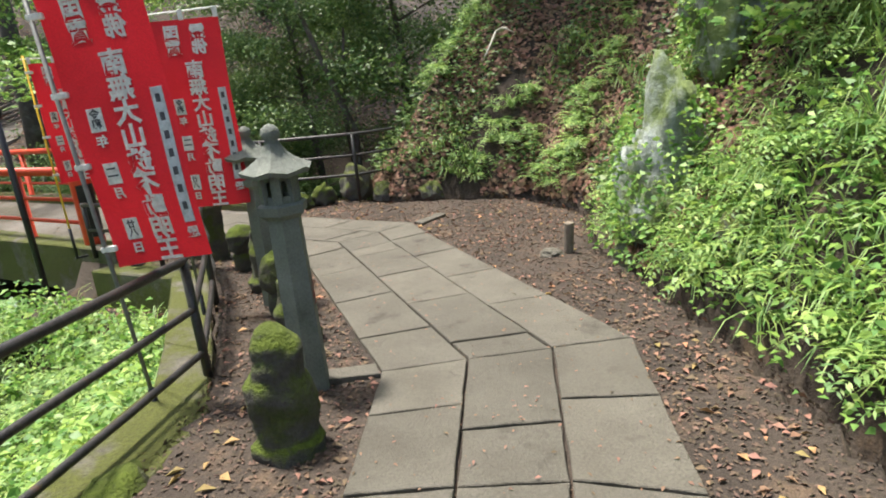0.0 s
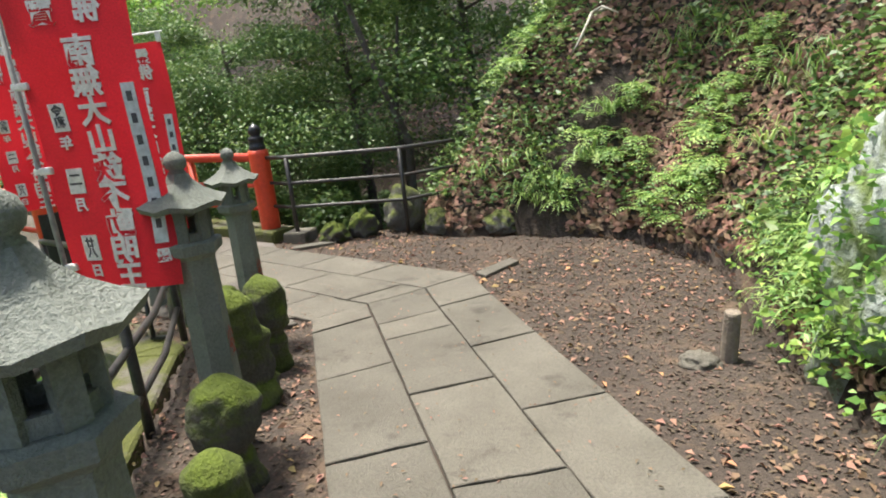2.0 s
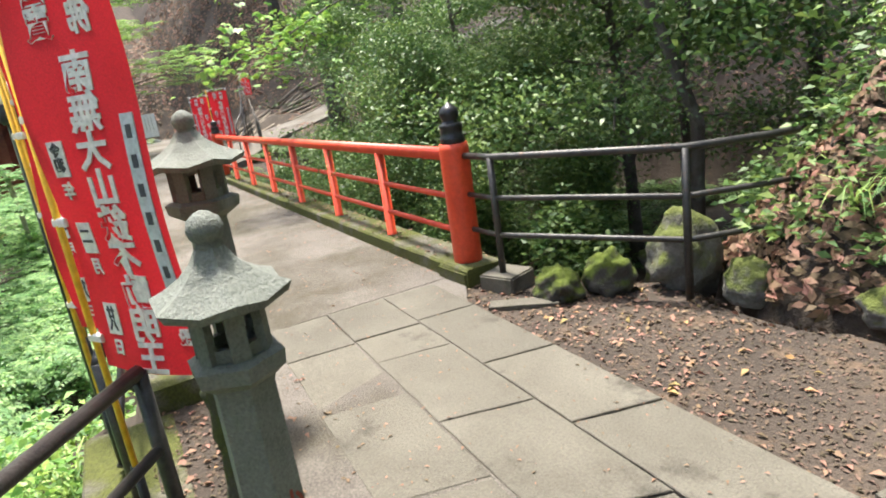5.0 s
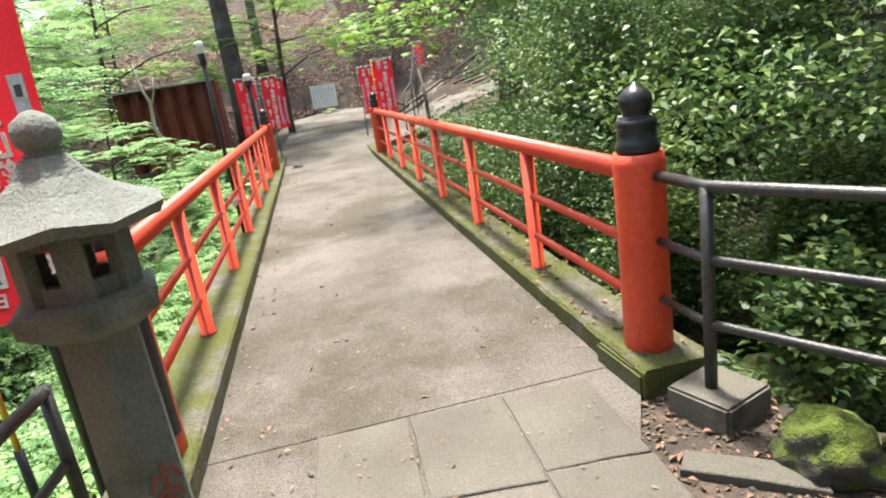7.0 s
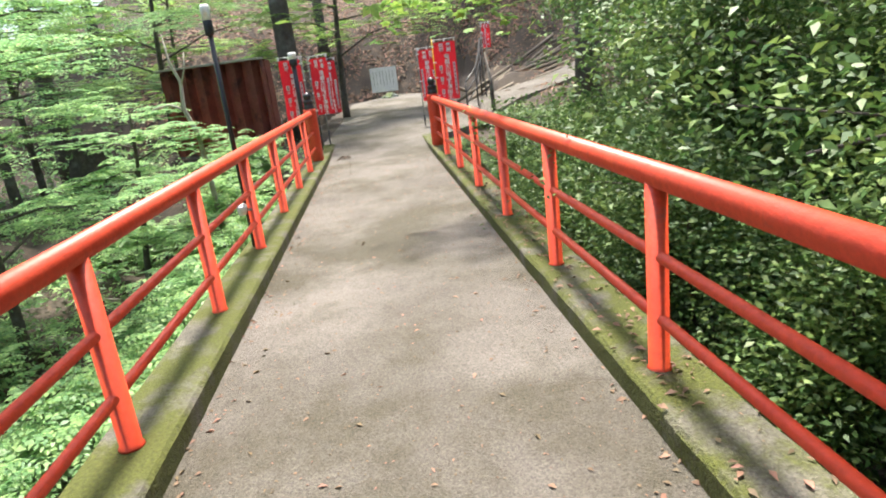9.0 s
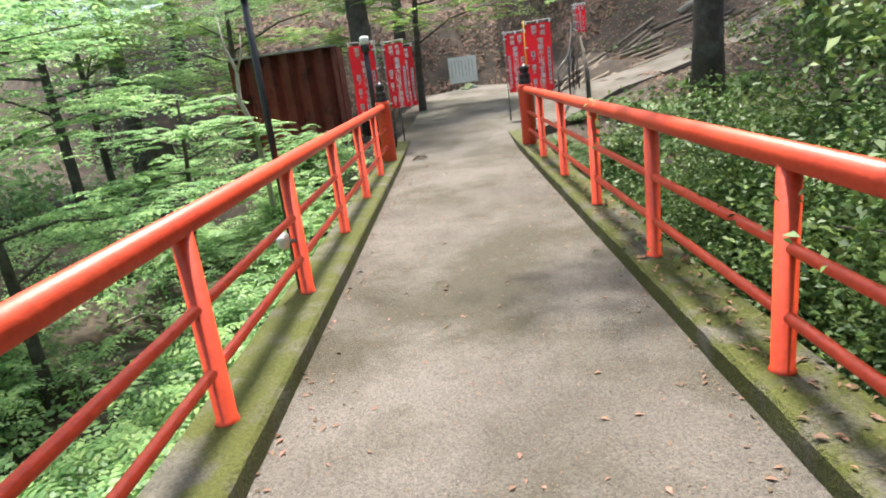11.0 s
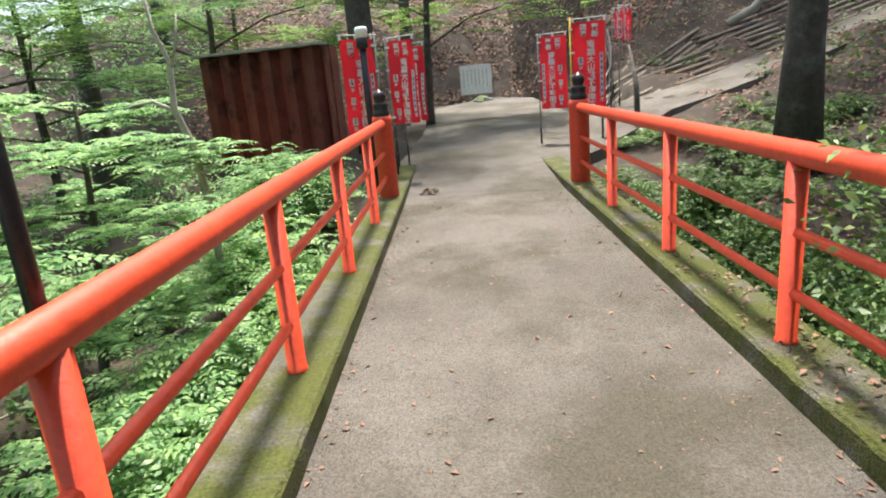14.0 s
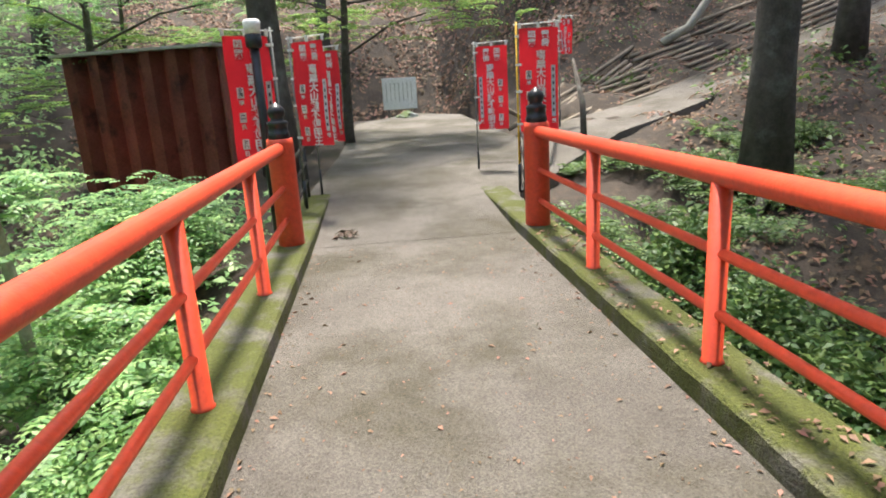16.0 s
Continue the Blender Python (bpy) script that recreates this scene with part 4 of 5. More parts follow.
def tree(name, x, y, h, r, lean, seed, label, crown_mat, crown_z, crown_r, leaves, size, flat=0.6, limbs=9, bark="bark", layered=False, z=None):
    rnd = random.Random(seed)
    z0 = float(rugged(x, y)) - 0.15 if z is None else z
    t = thing(name, pose(x, y, z0), label, "tree", "")
    pts, rad = [], []
    for k in range(9):
        f = k / 8
        pts.append((lean[0] * f * f * h + 0.06 * math.sin(seed + 5 * f), lean[1] * f * f * h + 0.06 * math.cos(seed * 2 + 4 * f), f * h))
        rad.append(r * (1 - 0.75 * f) * (1.25 if k == 0 else 1))
    part("trunk", tube(pts, rad, 14), M[bark], t, smooth=True)
    ends = []
    for k in range(limbs):
        f = crown_z + (0.98 - crown_z) * (k + 0.5) / limbs
        i = min(int(f * 8), 7)
        p = Vector(pts[i]).lerp(Vector(pts[i + 1]), f * 8 - i)
        a = seed + 2.4 * k
        ln = crown_r * rnd.uniform(0.6, 1.0) * (1.15 - 0.5 * (f - crown_z))
        d = Vector((math.cos(a), math.sin(a), rnd.uniform(0.0, 0.35)))
        q = [p, p + d * ln * 0.4 + Vector((0, 0, 0.05 * ln)), p + d * ln * 0.75, p + d * ln + Vector((0, 0, -0.12 * ln))]
        bm = tube(q, [r * 0.28, r * 0.2, r * 0.12, 0.01], 6)
        for s in (0.45, 0.62, 0.78, 0.92, 1.0):
            ends.append((np.array(p + d * ln * s), ln * 0.34))
        for s in (0.55, 0.8):
            b = a + rnd.choice((-0.8, 0.8))
            c = p + d * ln * s
            e = Vector((math.cos(b), math.sin(b), 0.1)) * ln * 0.4
            tube([c, c + e * 0.5, c + e], [r * 0.1, r * 0.06, 0.006], 5, bm)
            ends.append((np.array(c + e), ln * 0.28))
        part("limb", bm, M[bark], t, smooth=True)
    per = max(1, leaves // len(ends))
    if layered:
        m = max(3, per // 30)
        P = np.concatenate([c + ball(m) * np.array([w, w, w * 0.42]) for c, w in ends])
        up = np.tile(np.array([0, 0, 0.12]), (len(P), 1))
        quads("crown", fern_array(P, up, 4, crown_r * 0.20, 7, size * 0.9, 0.22, 0.5), M[crown_mat], t)
        return t
    P = []
    for c, w in ends:
        sc = np.array([w, w, w * 0.55])
        for q in range(3):
            o = c + ball(1)[0] * sc * 0.8
            P.append(o + ball(per // 3 + 1) * sc * 1.0)
    P = np.concatenate(P)
    quads("crown", leaf_cloud(P, size, 0.5, flat), M[crown_mat], t)
    return t


tree("maple_tree", -13.4, -0.4, 4.6, 0.07, (0.10, 0.08), 3, "young maple with layered light-green foliage", "maple", 0.30, 2.1, 14000, 0.085, 0.8, 14, layered=True)
tree("maple_tree", -16.0, 0.2, 3.2, 0.06, (0.02, 0.10), 8, "young maple with layered light-green foliage", "maple", 0.28, 1.4, 9000, 0.085, 0.8, 13, layered=True)
tree("maple_tree", -14.5, -4.0, 7.0, 0.11, (0.06, 0.05), 5, "maple with layered light-green foliage", "maple", 0.30, 3.2, 16000, 0.11, 0.8, 14, layered=True)
tree("maple_tree", -21.5, -4.6, 8.0, 0.13, (0.03, 0.05), 6, "maple with layered light-green foliage", "maple", 0.30, 3.6, 16000, 0.12, 0.8, 14, layered=True)
tree("maple_tree", -11.2, -4.5, 7.5, 0.12, (0.05, 0.02), 15, "maple with layered light-green foliage", "maple", 0.30, 3.4, 16000, 0.11, 0.8, 14, layered=True)
tree("maple_tree", -5.5, -4.0, 7.5, 0.12, (-0.04, 0.06), 16, "maple with layered light-green foliage", "maple", 0.30, 3.2, 14000, 0.11, 0.8, 14, layered=True)
tree("maple_tree", -27.5, -2.5, 8.0, 0.13, (0.03, 0.05), 26, "maple with light-green foliage on the far slope", "maple", 0.35, 3.6, 14000, 0.13, 0.8, 14, layered=True)
for k, (x, y, h) in enumerate(((-24.5, -5.5, 7.0), (-31.0, -3.0, 7.5), (-19.0, -9.0, 8.0), (-9.0, -9.0, 8.0), (-3.5, -6.5, 7.0), (-26.0, 3.2, 6.5))):
    tree("maple_tree", x, y, h, 0.11, (0.03, 0.04), 50 + k, "maple with sunlit yellow-green foliage", "leaf", 0.25, 3.2, 12000, 0.13, 0.8, 14, layered=True)
tree("cedar_tree", -23.6, 2.0, 13, 0.30, (0, 0), 10, "tall dark cedar trunk behind the sheet-pile wall", "dark", 0.5, 2.6, 6000, 0.16, 0.4, 16)
tree("cedar_tree", -19.9, 8.85, 14, 0.29, (0, 0), 11, "tall straight cedar with grey bark on the slope", "dark", 0.5, 2.6, 6000, 0.16, 0.4, 16)
tree("cedar_tree", -20.6, -7.5, 14, 0.34, (0, 0), 12, "tall dark cedar on the far slope", "dark", 0.5, 2.6, 6000, 0.16, 0.4, 16)
tree("cedar_tree", -28.5, -6.5, 14, 0.34, (0, 0), 13, "tall dark cedar on the far slope", "dark", 0.5, 2.6, 6000, 0.16, 0.4, 16)
tree("cedar_tree", -15.5, -9.5, 14, 0.34, (0, 0), 14, "tall dark cedar on the far slope", "dark", 0.5, 2.6, 6000, 0.16, 0.4, 16)
tree("evergreen_tree", -8.6, 8.3, 5.0, 0.09, (-0.02, -0.08), 21, "dark evergreen tree leaning over the gully", "dark", 0.25, 2.2, 44000, 0.06, 0.45, 18)
tree("evergreen_tree", -10.4, 7.4, 4.2, 0.08, (-0.02, -0.06), 22, "dense dark evergreen beside the bridge", "dark", 0.12, 1.9, 52000, 0.048, 0.45, 20)
tree("evergreen_tree", -13.0, 7.6, 4.6, 0.08, (-0.02, -0.05), 23, "dense dark evergreen beside the bridge", "dark", 0.12, 1.9, 50000, 0.048, 0.45, 20)
tree("evergreen_tree", -7.2, 9.6, 5.5, 0.10, (-0.02, -0.10), 24, "dark evergreen above the gully", "dark", 0.35, 2.2, 30000, 0.08, 0.45, 14)
tree("evergreen_tree", -3.6, 9.0, 5.0, 0.10, (-0.05, -0.12), 27, "dark evergreen on the bank", "dark", 0.2, 2.2, 30000, 0.075, 0.45, 14)
tree("broadleaf_tree", -16.2, 8.8, 6.0, 0.10, (0.02, -0.13), 28, "light-green broadleaf tree leaning over the path", "leaf", 0.45, 2.4, 9000, 0.13, 0.6, 12)
tree("broadleaf_tree", -0.1, 4.6, 3.6, 0.07, (-0.03, -0.10), 29, "bright broadleaf tree above the ferny bank", "leaf", 0.45, 1.3, 3600, 0.16, 0.6, 10)
for k, (x, y) in enumerate(((3.5, 5.0), (5.0, 0.5), (-7.5, 15), (-14, 13), (-24, 13), (-32, 11), (-38, 2), (-37, -8), (-30, 18), (-3, 15), (-40, 10))):
    tree("forest_tree", x, y, 13, 0.26, (0, 0), 40 + k, "tall forest tree with dark green crown", "dark", 0.35, 3.6, 7000, 0.20, 0.45, 14)

# ---- shrubs along the bridge ----


def shrub(x, y, z, rx, ry, rz, n, size, material, seed, label, name="shrub", flat=0.4):
    t = thing(name, pose(x, y, z), label, "shrub", "")
    rnd = random.Random(seed)
    C = []
    for k in range(14):
        a, e = rnd.uniform(0, 6.28), rnd.uniform(0.1, 1.4)
        d = Vector((math.cos(a) * math.cos(e) * rx, math.sin(a) * math.cos(e) * ry, math.sin(e) * rz)) * rnd.uniform(0.6, 1)
        part("stem", tube([(0, 0, -0.3), d * 0.5 + Vector((0, 0, -0.05)), d], [0.03, 0.018, 0.005], 5), M["bark"], t)
        C.append(np.array(d))
    C = np.array(C + [c * 0.65 for c in C])
    per = n // len(C)
    P = (C[:, None, :] + ball(len(C) * per).reshape(len(C), per, 3) * 0.42 * np.array([rx, ry, rz])).reshape(-1, 3)
    if flat > 0.7:
        Q = P[::40]
        quads("foliage", fern_array(Q, np.tile(np.array([0, 0, 0.25]), (len(Q), 1)), 4, 0.36, 7, size, 0.35, 0.5), M[material], t)
        return t
    quads("foliage", leaf_cloud(P, size, 0.5, flat, 0.25, unit(P) * 0.5), M[material], t)
    return t


for k, (x, y, z, rx, ry, rz, mt) in enumerate(((-8.9, 6.2, -1.1, 0.8, 0.7, 1.2, "dark"), (-10.0, 6.0, -1.0, 0.9, 0.75, 1.3, "dark"), (-11.2, 6.1, -1.0, 0.9, 0.8, 1.4, "dark"), (-12.4, 6.2, -1.0, 0.9, 0.8, 1.2, "dark"), (-13.6, 6.4, -1.2, 0.8, 0.7, 1.0, "dark"), (-9.6, 7.0, -0.3, 1.0, 0.8, 1.7, "dark"), (-11.6, 7.2, 0.0, 1.1, 0.9, 1.8, "dark"), (-8.2, 7.0, -0.8, 0.6, 0.6, 0.9, "dark"))):
    shrub(x, y, z, rx, ry, rz, 24000, 0.042, mt, 60 + k, "dense dark evergreen shrub beside the bridge")
for k, (x, y, z, r) in enumerate(((-16.3, 6.3, -1.3, 0.6), (-17.3, 6.4, -1.1, 0.6), (-15.2, 6.3, -1.4, 0.6), (-7.4, 6.3, -0.9, 0.45))):
    shrub(x, y, z, r, r, 0.7, 3000, 0.07, "dark", 80 + k, "low leafy green shrub below the bridge")
for k, (x, y, r) in enumerate(((-8.2, 1.3, 0.9), (-9.6, 0.8, 1.0), (-11.0, 1.5, 0.9), (-12.6, 1.7, 0.9), (-14.0, 1.5, 1.0), (-15.2, 1.7, 0.8), (-16.6, 1.6, 0.9), (-17.9, 1.5, 0.8), (-19.3, 1.3, 0.8), (-10.2, -1.2, 1.2), (-13.2, -1.2, 1.3), (-18.2, -0.8, 1.2), (-7.0, 0.4, 0.8), (-6.0, -1.2, 1.0), (-8.0, -2.2, 1.2))):
    shrub(x, y, float(rugged(x, y)) + 0.15, r, r, 0.75, 8000, 0.075, "maple", 100 + k, "light-green leafy undergrowth below the bridge", flat=0.75)

# ---- plants on the banks ----


def scatter(n, x0, x1, y0, y1, keep):
    x, y = RNG.uniform(x0, x1, n), RNG.uniform(y0, y1, n)
    k = keep(x, y)
    x, y = x[k], y[k]
    return np.stack([x, y, rugged(x, y)], 1), normal_at(x, y)


def patch(x, y, s=1.1, o=0.0):
    return np.sin(x * s + o) * np.sin(y * s * 1.2 + 2 * o) + 0.5 * np.sin(x * 2.6 * s - y * 1.7 * s + o)


def cover(name, V, material, label):
    return tagged(quads(name, V, M[material]), label, "plants", kind="stuff")


def in_hill(x, y, a, b):
    d = edge_dist(x, y, HILL)
    return inside(x, y, HILL) & (d > a) & (d < b)


P, N = scatter(2800, -2.0, 2.5, -1.5, 5.5, lambda x, y: in_hill(x, y, 0.02, 2.2) & (patch(x, y, 1.5) > -0.55))
cover("bank_ferns", fern_array(P[::2], N[::2], 6, 0.32, 9, 0.065), "fern", "bright green ferns covering the near bank")
cover("bank_grass", blade_array(P, N, 9, 0.32, 0.007), "fern", "arching bright grass on the near bank")
P, N = scatter(28000, -2.0, 2.5, -1.5, 5.5, lambda x, y: in_hill(x, y, 0.0, 2.4) & (patch(x, y, 2.1, 1.0) > -0.35))
cover("bank_leaves", leaf_cloud(P + N * RNG.uniform(0.02, 0.30, (len(P), 1)), 0.052, 0.6, 0.5, 0.1, N * 0.4), "leaf", "bright broad-leaved ground plants on the near bank")
P, N = scatter(1100, -6.2, -1.8, 5.5, 9.5, lambda x, y: in_hill(x, y, 0.05, 3.2) & (patch(x, y, 1.7, 0.6) > 0.35))
cover("bank_ferns", fern_array(P, N, 7, 0.30, 9, 0.065), "fern", "ferns on the shaded bank")
P, N = scatter(420, -6.2, -1.8, 5.5, 9.5, lambda x, y: in_hill(x, y, 0.0, 1.4) & (patch(x, y, 2.4, 2.6) > 0.3))
cover("bank_grass", blade_array(P, N, 14, 0.36, 0.007), "fern", "drooping grass tufts at the bank's foot")
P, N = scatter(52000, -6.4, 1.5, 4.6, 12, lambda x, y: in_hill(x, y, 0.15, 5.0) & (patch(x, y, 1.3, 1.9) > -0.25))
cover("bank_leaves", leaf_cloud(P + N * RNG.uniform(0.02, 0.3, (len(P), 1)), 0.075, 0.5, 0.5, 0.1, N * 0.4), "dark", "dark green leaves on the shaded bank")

left_of = lambda x, y: ~inside(x, y, NEAR) & ~inside(x, y, FAR)
P, N = scatter(2600, -8.0, -2.2, -3.5, 2.7, lambda x, y: left_of(x, y) & (edge_dist(x, y, NEAR) > 0.45) & (patch(x, y, 1.4, 0.2) > -0.6))
cover("gully_ferns", fern_array(P[::2], N[::2], 6, 0.34, 7, 0.085), "fern", "bright ferns in the gully below the railing")
cover("gully_grass", blade_array(P[1::2], N[1::2], 10, 0.34, 0.007), "fern", "bright grass in the gully below the railing")
P, N = scatter(30000, -9.0, -2.2, -5, 2.6, lambda x, y: left_of(x, y) & (edge_dist(x, y, NEAR) > 0.35) & (patch(x, y, 1.9, 0.9) > -0.5))
cover("gully_leaves", leaf_cloud(P + N * RNG.uniform(0.03, 0.35, (len(P), 1)), 0.07, 0.6, 0.6, 0.1), "leaf", "bright leafy ground plants in the gully")
P, N = scatter(30000, -26, -8, -8, 2.6, lambda x, y: left_of(x, y) & (patch(x, y, 0.9, 0.4) > -0.1))
cover("valley_leaves", leaf_cloud(P + N * RNG.uniform(0.03, 0.5, (len(P), 1)), 0.10, 0.55, 0.7, 0.1), "maple", "light-green undergrowth in the valley")
P, N = scatter(3600, -22, -7.5, 5.5, 11, lambda x, y: left_of(x, y) & (patch(x, y, 1.2, 0.8) > 0.0))
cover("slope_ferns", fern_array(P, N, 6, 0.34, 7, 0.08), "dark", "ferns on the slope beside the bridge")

P, N = scatter(26000, -45, 0, -24, -5.5, lambda x, y: patch(x, y, 0.5, 0.4) > -0.3)
cover("hillside_leaves", leaf_cloud(P + N * RNG.uniform(0.05, 1.2, (len(P), 1)), 0.22, 0.55, 0.6, 0.1), "maple", "light-green undergrowth on the valley's far side")
P, N = scatter(5000, -36, -18, 6.0, 14, lambda x, y: inside(x, y, HILL2) & (patch(x, y, 0.8, 1.4) > 0.2))
cover("slope_leaves", leaf_cloud(P + N * RNG.uniform(0.03, 0.4, (len(P), 1)), 0.12, 0.55, 0.6, 0.1), "dark", "green plants scattered on the leaf-strewn slope")

# ---- fallen leaves and litter ----


def litter(n, x0, x1, y0, y1, keep, size, lift=0.012):
    P, N = scatter(n, x0, x1, y0, y1, keep)
    a = RNG.uniform(0, 2 * np.pi, len(P))
    D = np.stack([np.cos(a), np.sin(a), np.zeros(len(P))], 1)
    D = D - N * (D * N).sum(1, keepdims=True)
    s = size * RNG.uniform(0.4, 1.5, len(P))
    return leaf_array(P + N * lift, D, N + RNG.normal(0, 0.3, (len(P), 3)), s, s * 0.5, 0.3)


PAVE_EDGE = [A1[0], A2[0], A3[0], A4[0], A5[0], A5[3], A4[3], A3[3], A2[3], A1[3]]
soil_area = lambda x, y: inside(x, y, NEAR) & ~inside(x, y, PAVE_EDGE) & ~inside(x, y, APRON)
cover("leaf_mulch", litter(90000, -7.3, 1.5, -2, 6.4, soil_area, 0.024, 0.006), "mulch", "dark crumbled leaf mulch on the soil")
cover("fallen_leaves", litter(16000, -7.3, 1.5, -2, 6.4, lambda x, y: soil_area(x, y) & (patch(x, y, 1.3, 0.9) > -0.6), 0.038), "dry", "brown fallen leaves on dark soil")
cover("fallen_leaves", litter(1500, -7.3, 1.5, -2, 6.4, lambda x, y: soil_area(x, y) & (patch(x, y, 2.0, 0.3) > 0.1), 0.055), "drygold", "larger yellow and orange fallen leaves on the soil")
cover("fallen_leaves", litter(80000, -6.4, 2, 3.5, 11, lambda x, y: in_hill(x, y, 0, 4.5) & (patch(x, y, 1.6, 2.2) > -0.7), 0.085, 0.03), "dry", "brown dead leaves lying on the bank")
cover("fallen_leaves", litter(30000, -36, -8, 6, 16, lambda x, y: inside(x, y, HILL2), 0.085, 0.03), "dry", "brown dead leaves on the far slope")
cover("fallen_leaves", litter(30000, -45, -30, -6, 12, lambda x, y: inside(x, y, HILL2), 0.15, 0.05), "dry", "brown dead leaves on the far slope")
cover("fallen_leaves", litter(5000, -6.5, -1.5, -3, 2.8, lambda x, y: ~inside(x, y, NEAR) & (edge_dist(x, y, NEAR) < 1.2), 0.09, 0.03), "dry", "brown dead leaves below the railing")


def flat_litter(n, x0, x1, y0, y1, zf, size, edges=False):
    x, y = RNG.uniform(x0, x1, n), RNG.uniform(y0, y1, n)
    if edges:
        u = RNG.beta(0.35, 0.35, n)
        y = y0 + (y1 - y0) * u
    P = np.stack([x, y, zf(x, y) + 0.012], 1)
    a = RNG.uniform(0, 2 * np.pi, n)
    D = np.stack([np.cos(a), np.sin(a), np.zeros(n)], 1)
    s = size * RNG.uniform(0.3, 1.6, n)
    return leaf_array(P, D, np.array([0, 0, 1.0]) + RNG.normal(0, 0.25, (n, 3)), s, s * 0.45, 0.3)


cover("deck_litter", flat_litter(900, -17.8, -7.4, 3.08, 4.96, lambda x, y: x * 0 + DECK_Z - 0.006, 0.03, True), "dry", "small dry leaves along the bridge kerbs")
cover("deck_litter", flat_litter(2600, -17.8, -7.4, 3.08, 4.96, lambda x, y: x * 0 + DECK_Z - 0.008, 0.013), "dry", "fine litter on the bridge deck")
cover("kerb_litter", flat_litter(700, -17.8, -7.1, 5.0, 5.3, lambda x, y: x * 0 + KERB_Z, 0.035), "dry", "dry leaf scraps on the shaded kerb")
cover("apron_litter", flat_litter(90, -7.3, -5.3, 3.1, 3.6, lambda x, y: walk_z(x, y), 0.03), "dry", "dry leaf scraps on the concrete apron")
clump = flat_litter(60, -18.42, -18.2, 3.26, 3.44, lambda x, y: x * 0 - 0.51 + RNG.uniform(0, 0.03, len(x)), 0.055)
cover("leaf_clump", clump, "mulch", "dark clump of matted leaves on the path")
V = flat_litter(3000, -7.2, 0, -0.8, 4.8, lambda x, y: walk_z(x, y) + 0.004, 0.018)
V = V[inside(V[:, 0, 0], V[:, 0, 1], PAVE_EDGE)]
cover("walk_litter", V, "dry", "fine litter on the paving")

# ---- bare root and branches on the bank ----


def branch(pts, radii, label, material="twig", name="bare_branch"):
    return tagged(part(name, tube(pts, radii, 8), M[material], smooth=True), label, "branch", "bare branches")


branch([(-3.95, 7.3, 1.6), (-3.92, 6.9, 1.55), (-3.98, 6.72, 1.30), (-4.08, 6.7, 1.15)], [0.02, 0.018, 0.014, 0.006], "pale bare root hanging from the bank")
branch([(-3.92, 6.9, 1.55), (-3.75, 6.75, 1.58), (-3.58, 6.72, 1.50)], [0.016, 0.012, 0.005], "pale bare root hanging from the bank")
branch([(-7.1, 7.6, -1.2), (-6.9, 7.4, 0.3), (-7.3, 7.2, 1.6), (-7.6, 7.0, 2.8)], [0.07, 0.06, 0.045, 0.03], "dark bare trunk in the gully", "bark")
branch([(-7.6, 8.2, -1.0), (-7.5, 7.9, 0.6), (-7.1, 7.7, 2.0)], [0.05, 0.04, 0.02], "dark bare trunk in the gully", "bark")
branch([(-21.9, 7.0, -0.4), (-22.0, 7.0, 0.5), (-22.5, 7.0, 1.2)], [0.06, 0.05, 0.02], "bare leaning stem beside the rising path", "bark")

for c, w, n in (((-1.20, 4.20, 0.0), (0.44, 0.56, 0.95), 2600), ((-0.80, 4.85, 1.50), (0.45, 0.5, 0.8), 2600)):
    d = unit(RNG.normal(0, 1, (n, 3)))
    P = np.array(c) + d * np.array(w)
    P = P[(patch(P[:, 0] * 2, P[:, 2] * 2, 1.7, 0.4) > -0.1)]
    cover("rock_ivy", leaf_cloud(P, 0.055, 0.6, 0.3, 0.3), "leaf", "green leaves growing over the pale rock")
branch([(-16.35, 1.35, -1.6), (-16.4, 1.32, -0.2), (-16.4, 1.28, 0.42), (-16.4, 1.16, 0.8), (-16.4, 1.2, 1.2), (-16.4, 1.1, 1.5), (-16.4, 1.08, 1.9)], [0.045, 0.04, 0.036, 0.032, 0.026, 0.018, 0.006], "slender pale sapling stem beside the bridge", "twig", "sapling_stem")
branch([(-16.4, 1.16, 0.78), (-16.4, 0.98, 0.88), (-16.4, 0.78, 0.86), (-16.4, 0.6, 0.80)], [0.022, 0.018, 0.012, 0.004], "pale side branch of the sapling", "twig")
branch([(-16.4, 1.2, 1.15), (-16.35, 1.32, 1.4), (-16.4, 1.34, 1.62)], [0.016, 0.011, 0.004], "pale side branch of the sapling", "twig")
stub = thing("tree_stump", pose(-25.0, -4.3, float(rugged(-25.0, -4.3)) - 0.2), "broad dark broken tree stump in the valley", "stump")
part("stump_trunk", boulder(0.62, 0.6, 1.9, 33, 0.22, 4, 2.4, 0.12), M["bark"], stub, smooth=True)
spot = thing("rail_spotlight", pose(-11.66, 2.825, -0.02, 0, 25, 20), "small white round spotlight clamped to the rail post", "lamp")
part("housing", lathe([(0.018, -0.06), (0.034, -0.05), (0.040, -0.01), (0.042, 0.03), (0.038, 0.035)], 18), M["lampw"], spot, smooth=True)
part("lens", lathe([(0.034, 0.034), (0.033, 0.040), (0.01, 0.044)], 18), M["glass"], spot)
part("clamp", box(-0.012, -0.02, -0.03, 0.012, 0.085, -0.01, 0.003), M["greypole"], spot)


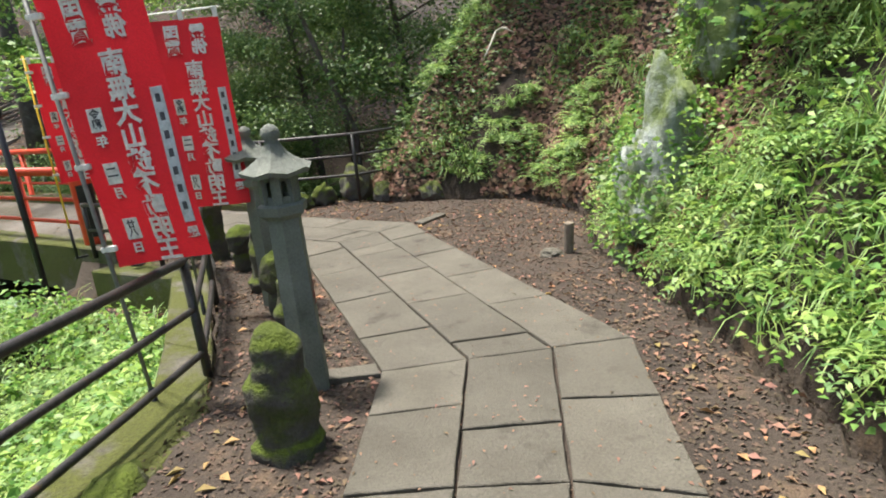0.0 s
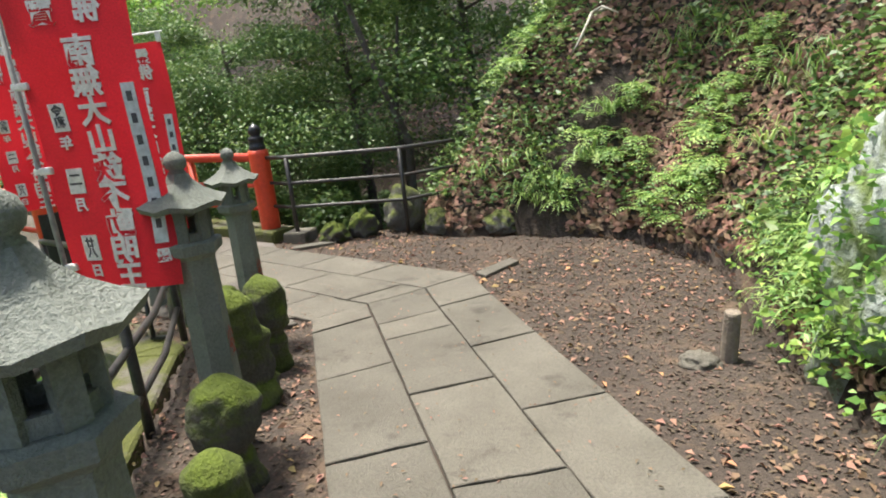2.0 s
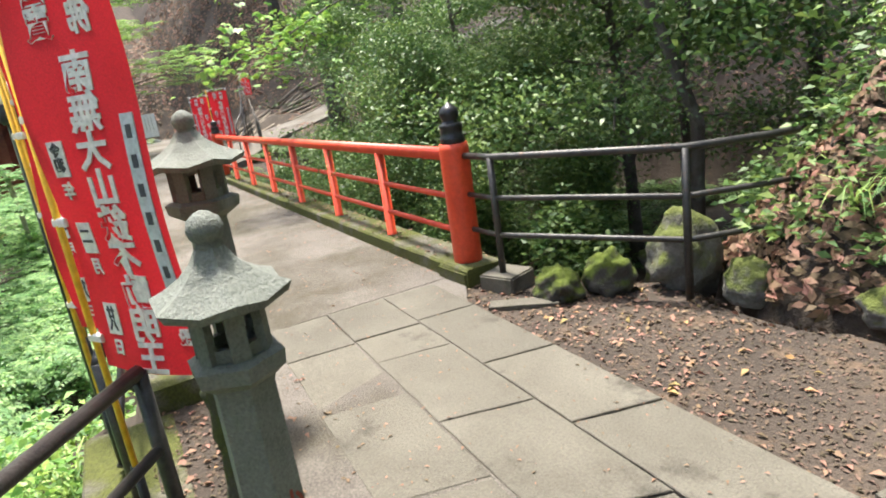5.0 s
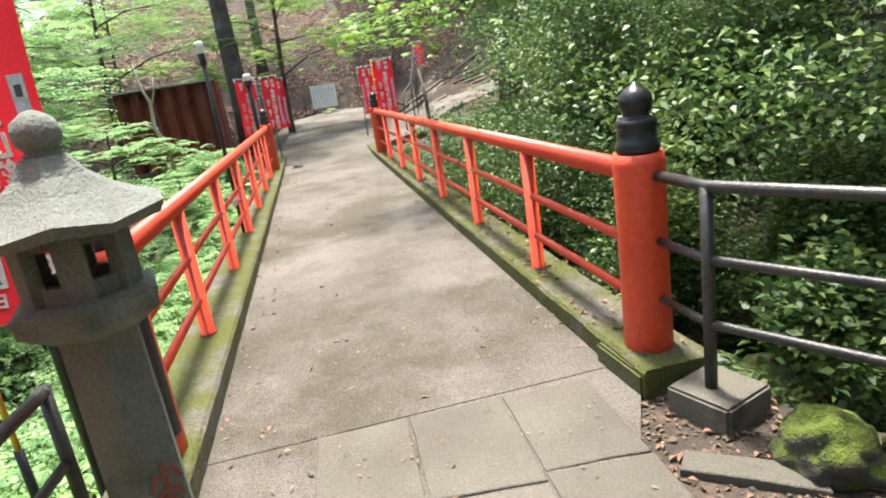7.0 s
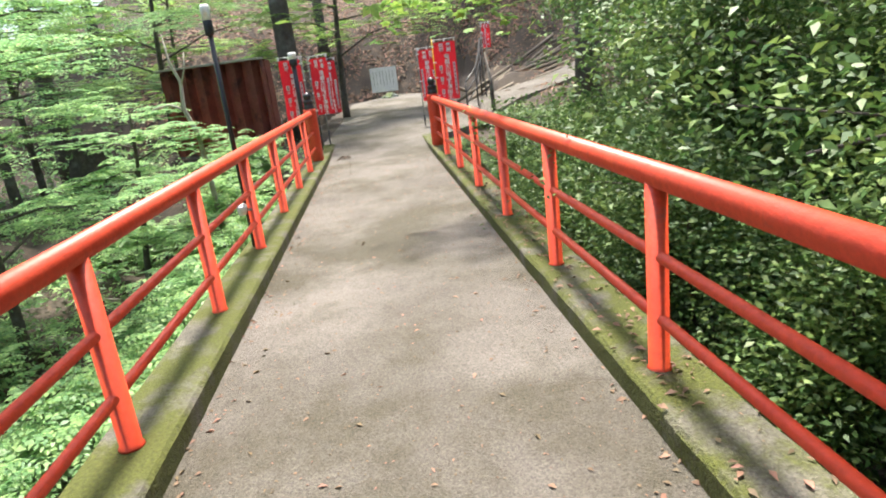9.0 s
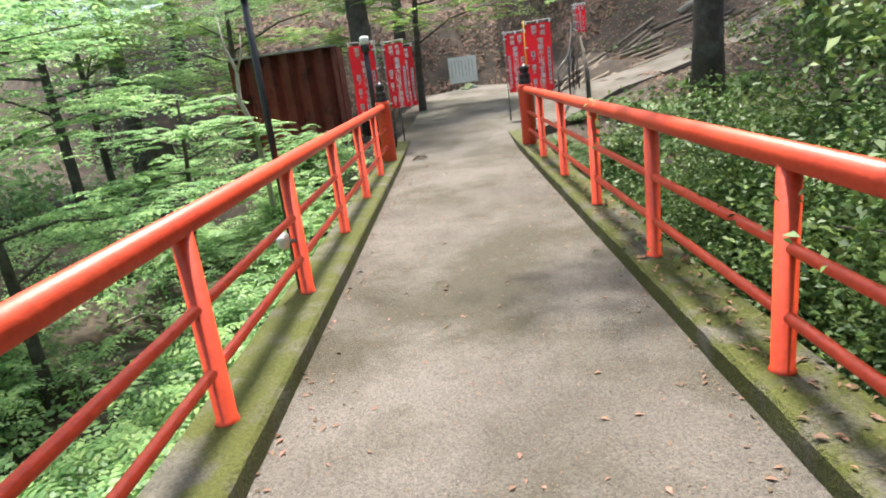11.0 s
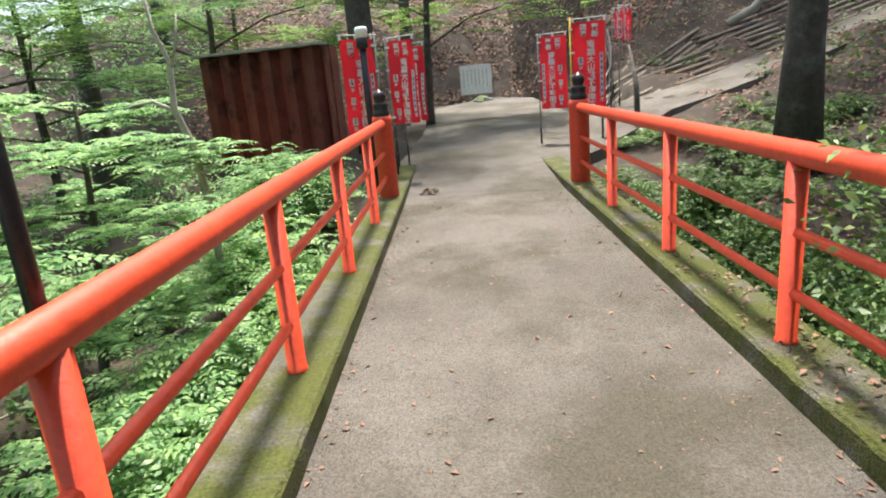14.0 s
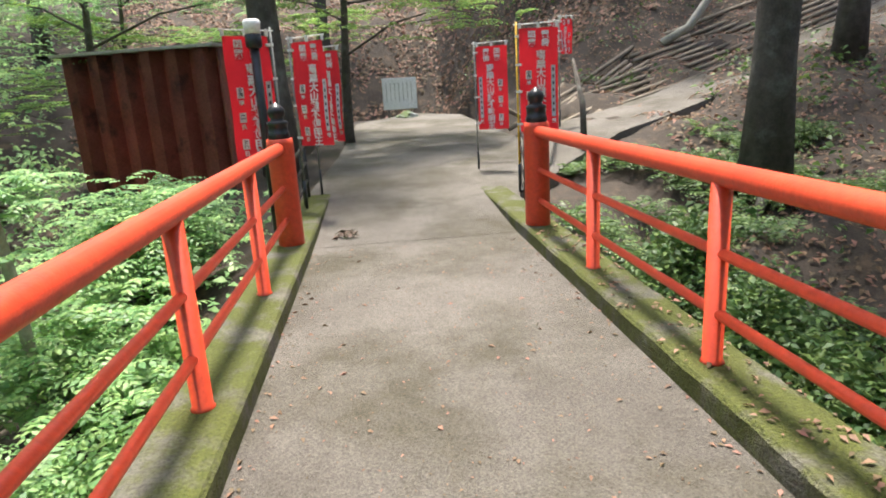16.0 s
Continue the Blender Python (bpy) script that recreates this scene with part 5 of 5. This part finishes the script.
def leafy_branch(pts, n, spread, size, label, seed):
    """An overhanging branch with five-lobed leaves on its outer half."""
    t = thing("overhanging_branch", pose(*pts[0]), label, "branch")
    o = Vector(pts[0])
    q = [Vector(p) - o for p in pts]
    part("branch_stem", tube(q, [0.022 - 0.018 * k / (len(q) - 1) for k in range(len(q))], 7), M["bark"], t, smooth=True)
    rnd = np.random.default_rng(seed)
    f = rnd.uniform(0.35, 1.0, n) * (len(q) - 1)
    i = np.minimum(f.astype(int), len(q) - 2)
    A = np.array([tuple(v) for v in q])
    P = A[i] + (A[i + 1] - A[i]) * (f - i)[:, None] + rnd.normal(0, 1, (n, 3)) * np.array([spread, spread, spread * 0.45])
    N = unit(np.array([0, 0, 1.0]) + rnd.normal(0, 0.35, (n, 3)))
    a = rnd.uniform(0, 2 * np.pi, n)
    s = size * rnd.uniform(0.6, 1.25, n)
    lobes = []
    for off, k in ((0, 1.0), (0.75, 0.85), (-0.75, 0.85), (1.5, 0.55), (-1.5, 0.55)):
        D = np.stack([np.cos(a + off), np.sin(a + off), np.zeros(n) - 0.2], 1)
        lobes.append(leaf_array(P, D - N * (D * N).sum(1, keepdims=True), N, s * k, s * k * 0.62, 0.1))
    quads("foliage", np.concatenate(lobes), M["leaf"], t)
    return t


leafy_branch([(0.35, 4.9, 1.55), (0.05, 4.5, 1.5), (-0.25, 4.1, 1.35), (-0.5, 3.75, 1.15)], 130, 0.17, 0.085, "branch of large bright-green lobed leaves over the bank", 3)
leafy_branch([(-12.4, 7.2, 2.6), (-12.3, 6.2, 2.2), (-12.2, 5.3, 1.75), (-12.1, 4.6, 1.45)], 320, 0.38, 0.11, "sunlit yellow-green leafy branch hanging over the bridge", 4)
rb = random.Random(5)
for k in range(9):
    x, y = rb.uniform(-19.5, -14), rb.uniform(-3.5, 0.8)
    z = float(rugged(x, y)) + 0.08
    a = rb.uniform(0, 6.28)
    branch([(x, y, z), (x + 0.4 * math.cos(a), y + 0.4 * math.sin(a), z + 0.12), (x + 0.9 * math.cos(a + 0.3), y + 0.9 * math.sin(a + 0.3), z + 0.05)], [0.025, 0.02, 0.006], "pale dead branch lying in the valley", "twig")
for k, (x, y) in enumerate(((-19.2, 8.2), (-19.3, 9.2), (-20.1, 8.3))):
    a = 2.2 + k
    branch([(-19.9, 8.85, float(rugged(-19.9, 8.85)) + 0.25), ((x - 19.9) / 2, (y + 8.85) / 2, float(rugged((x - 19.9) / 2, (y + 8.85) / 2)) + 0.12), (x, y, float(rugged(x, y)) + 0.02)], [0.12, 0.08, 0.03], "gnarled root at the cedar's foot", "bark", "tree_root")
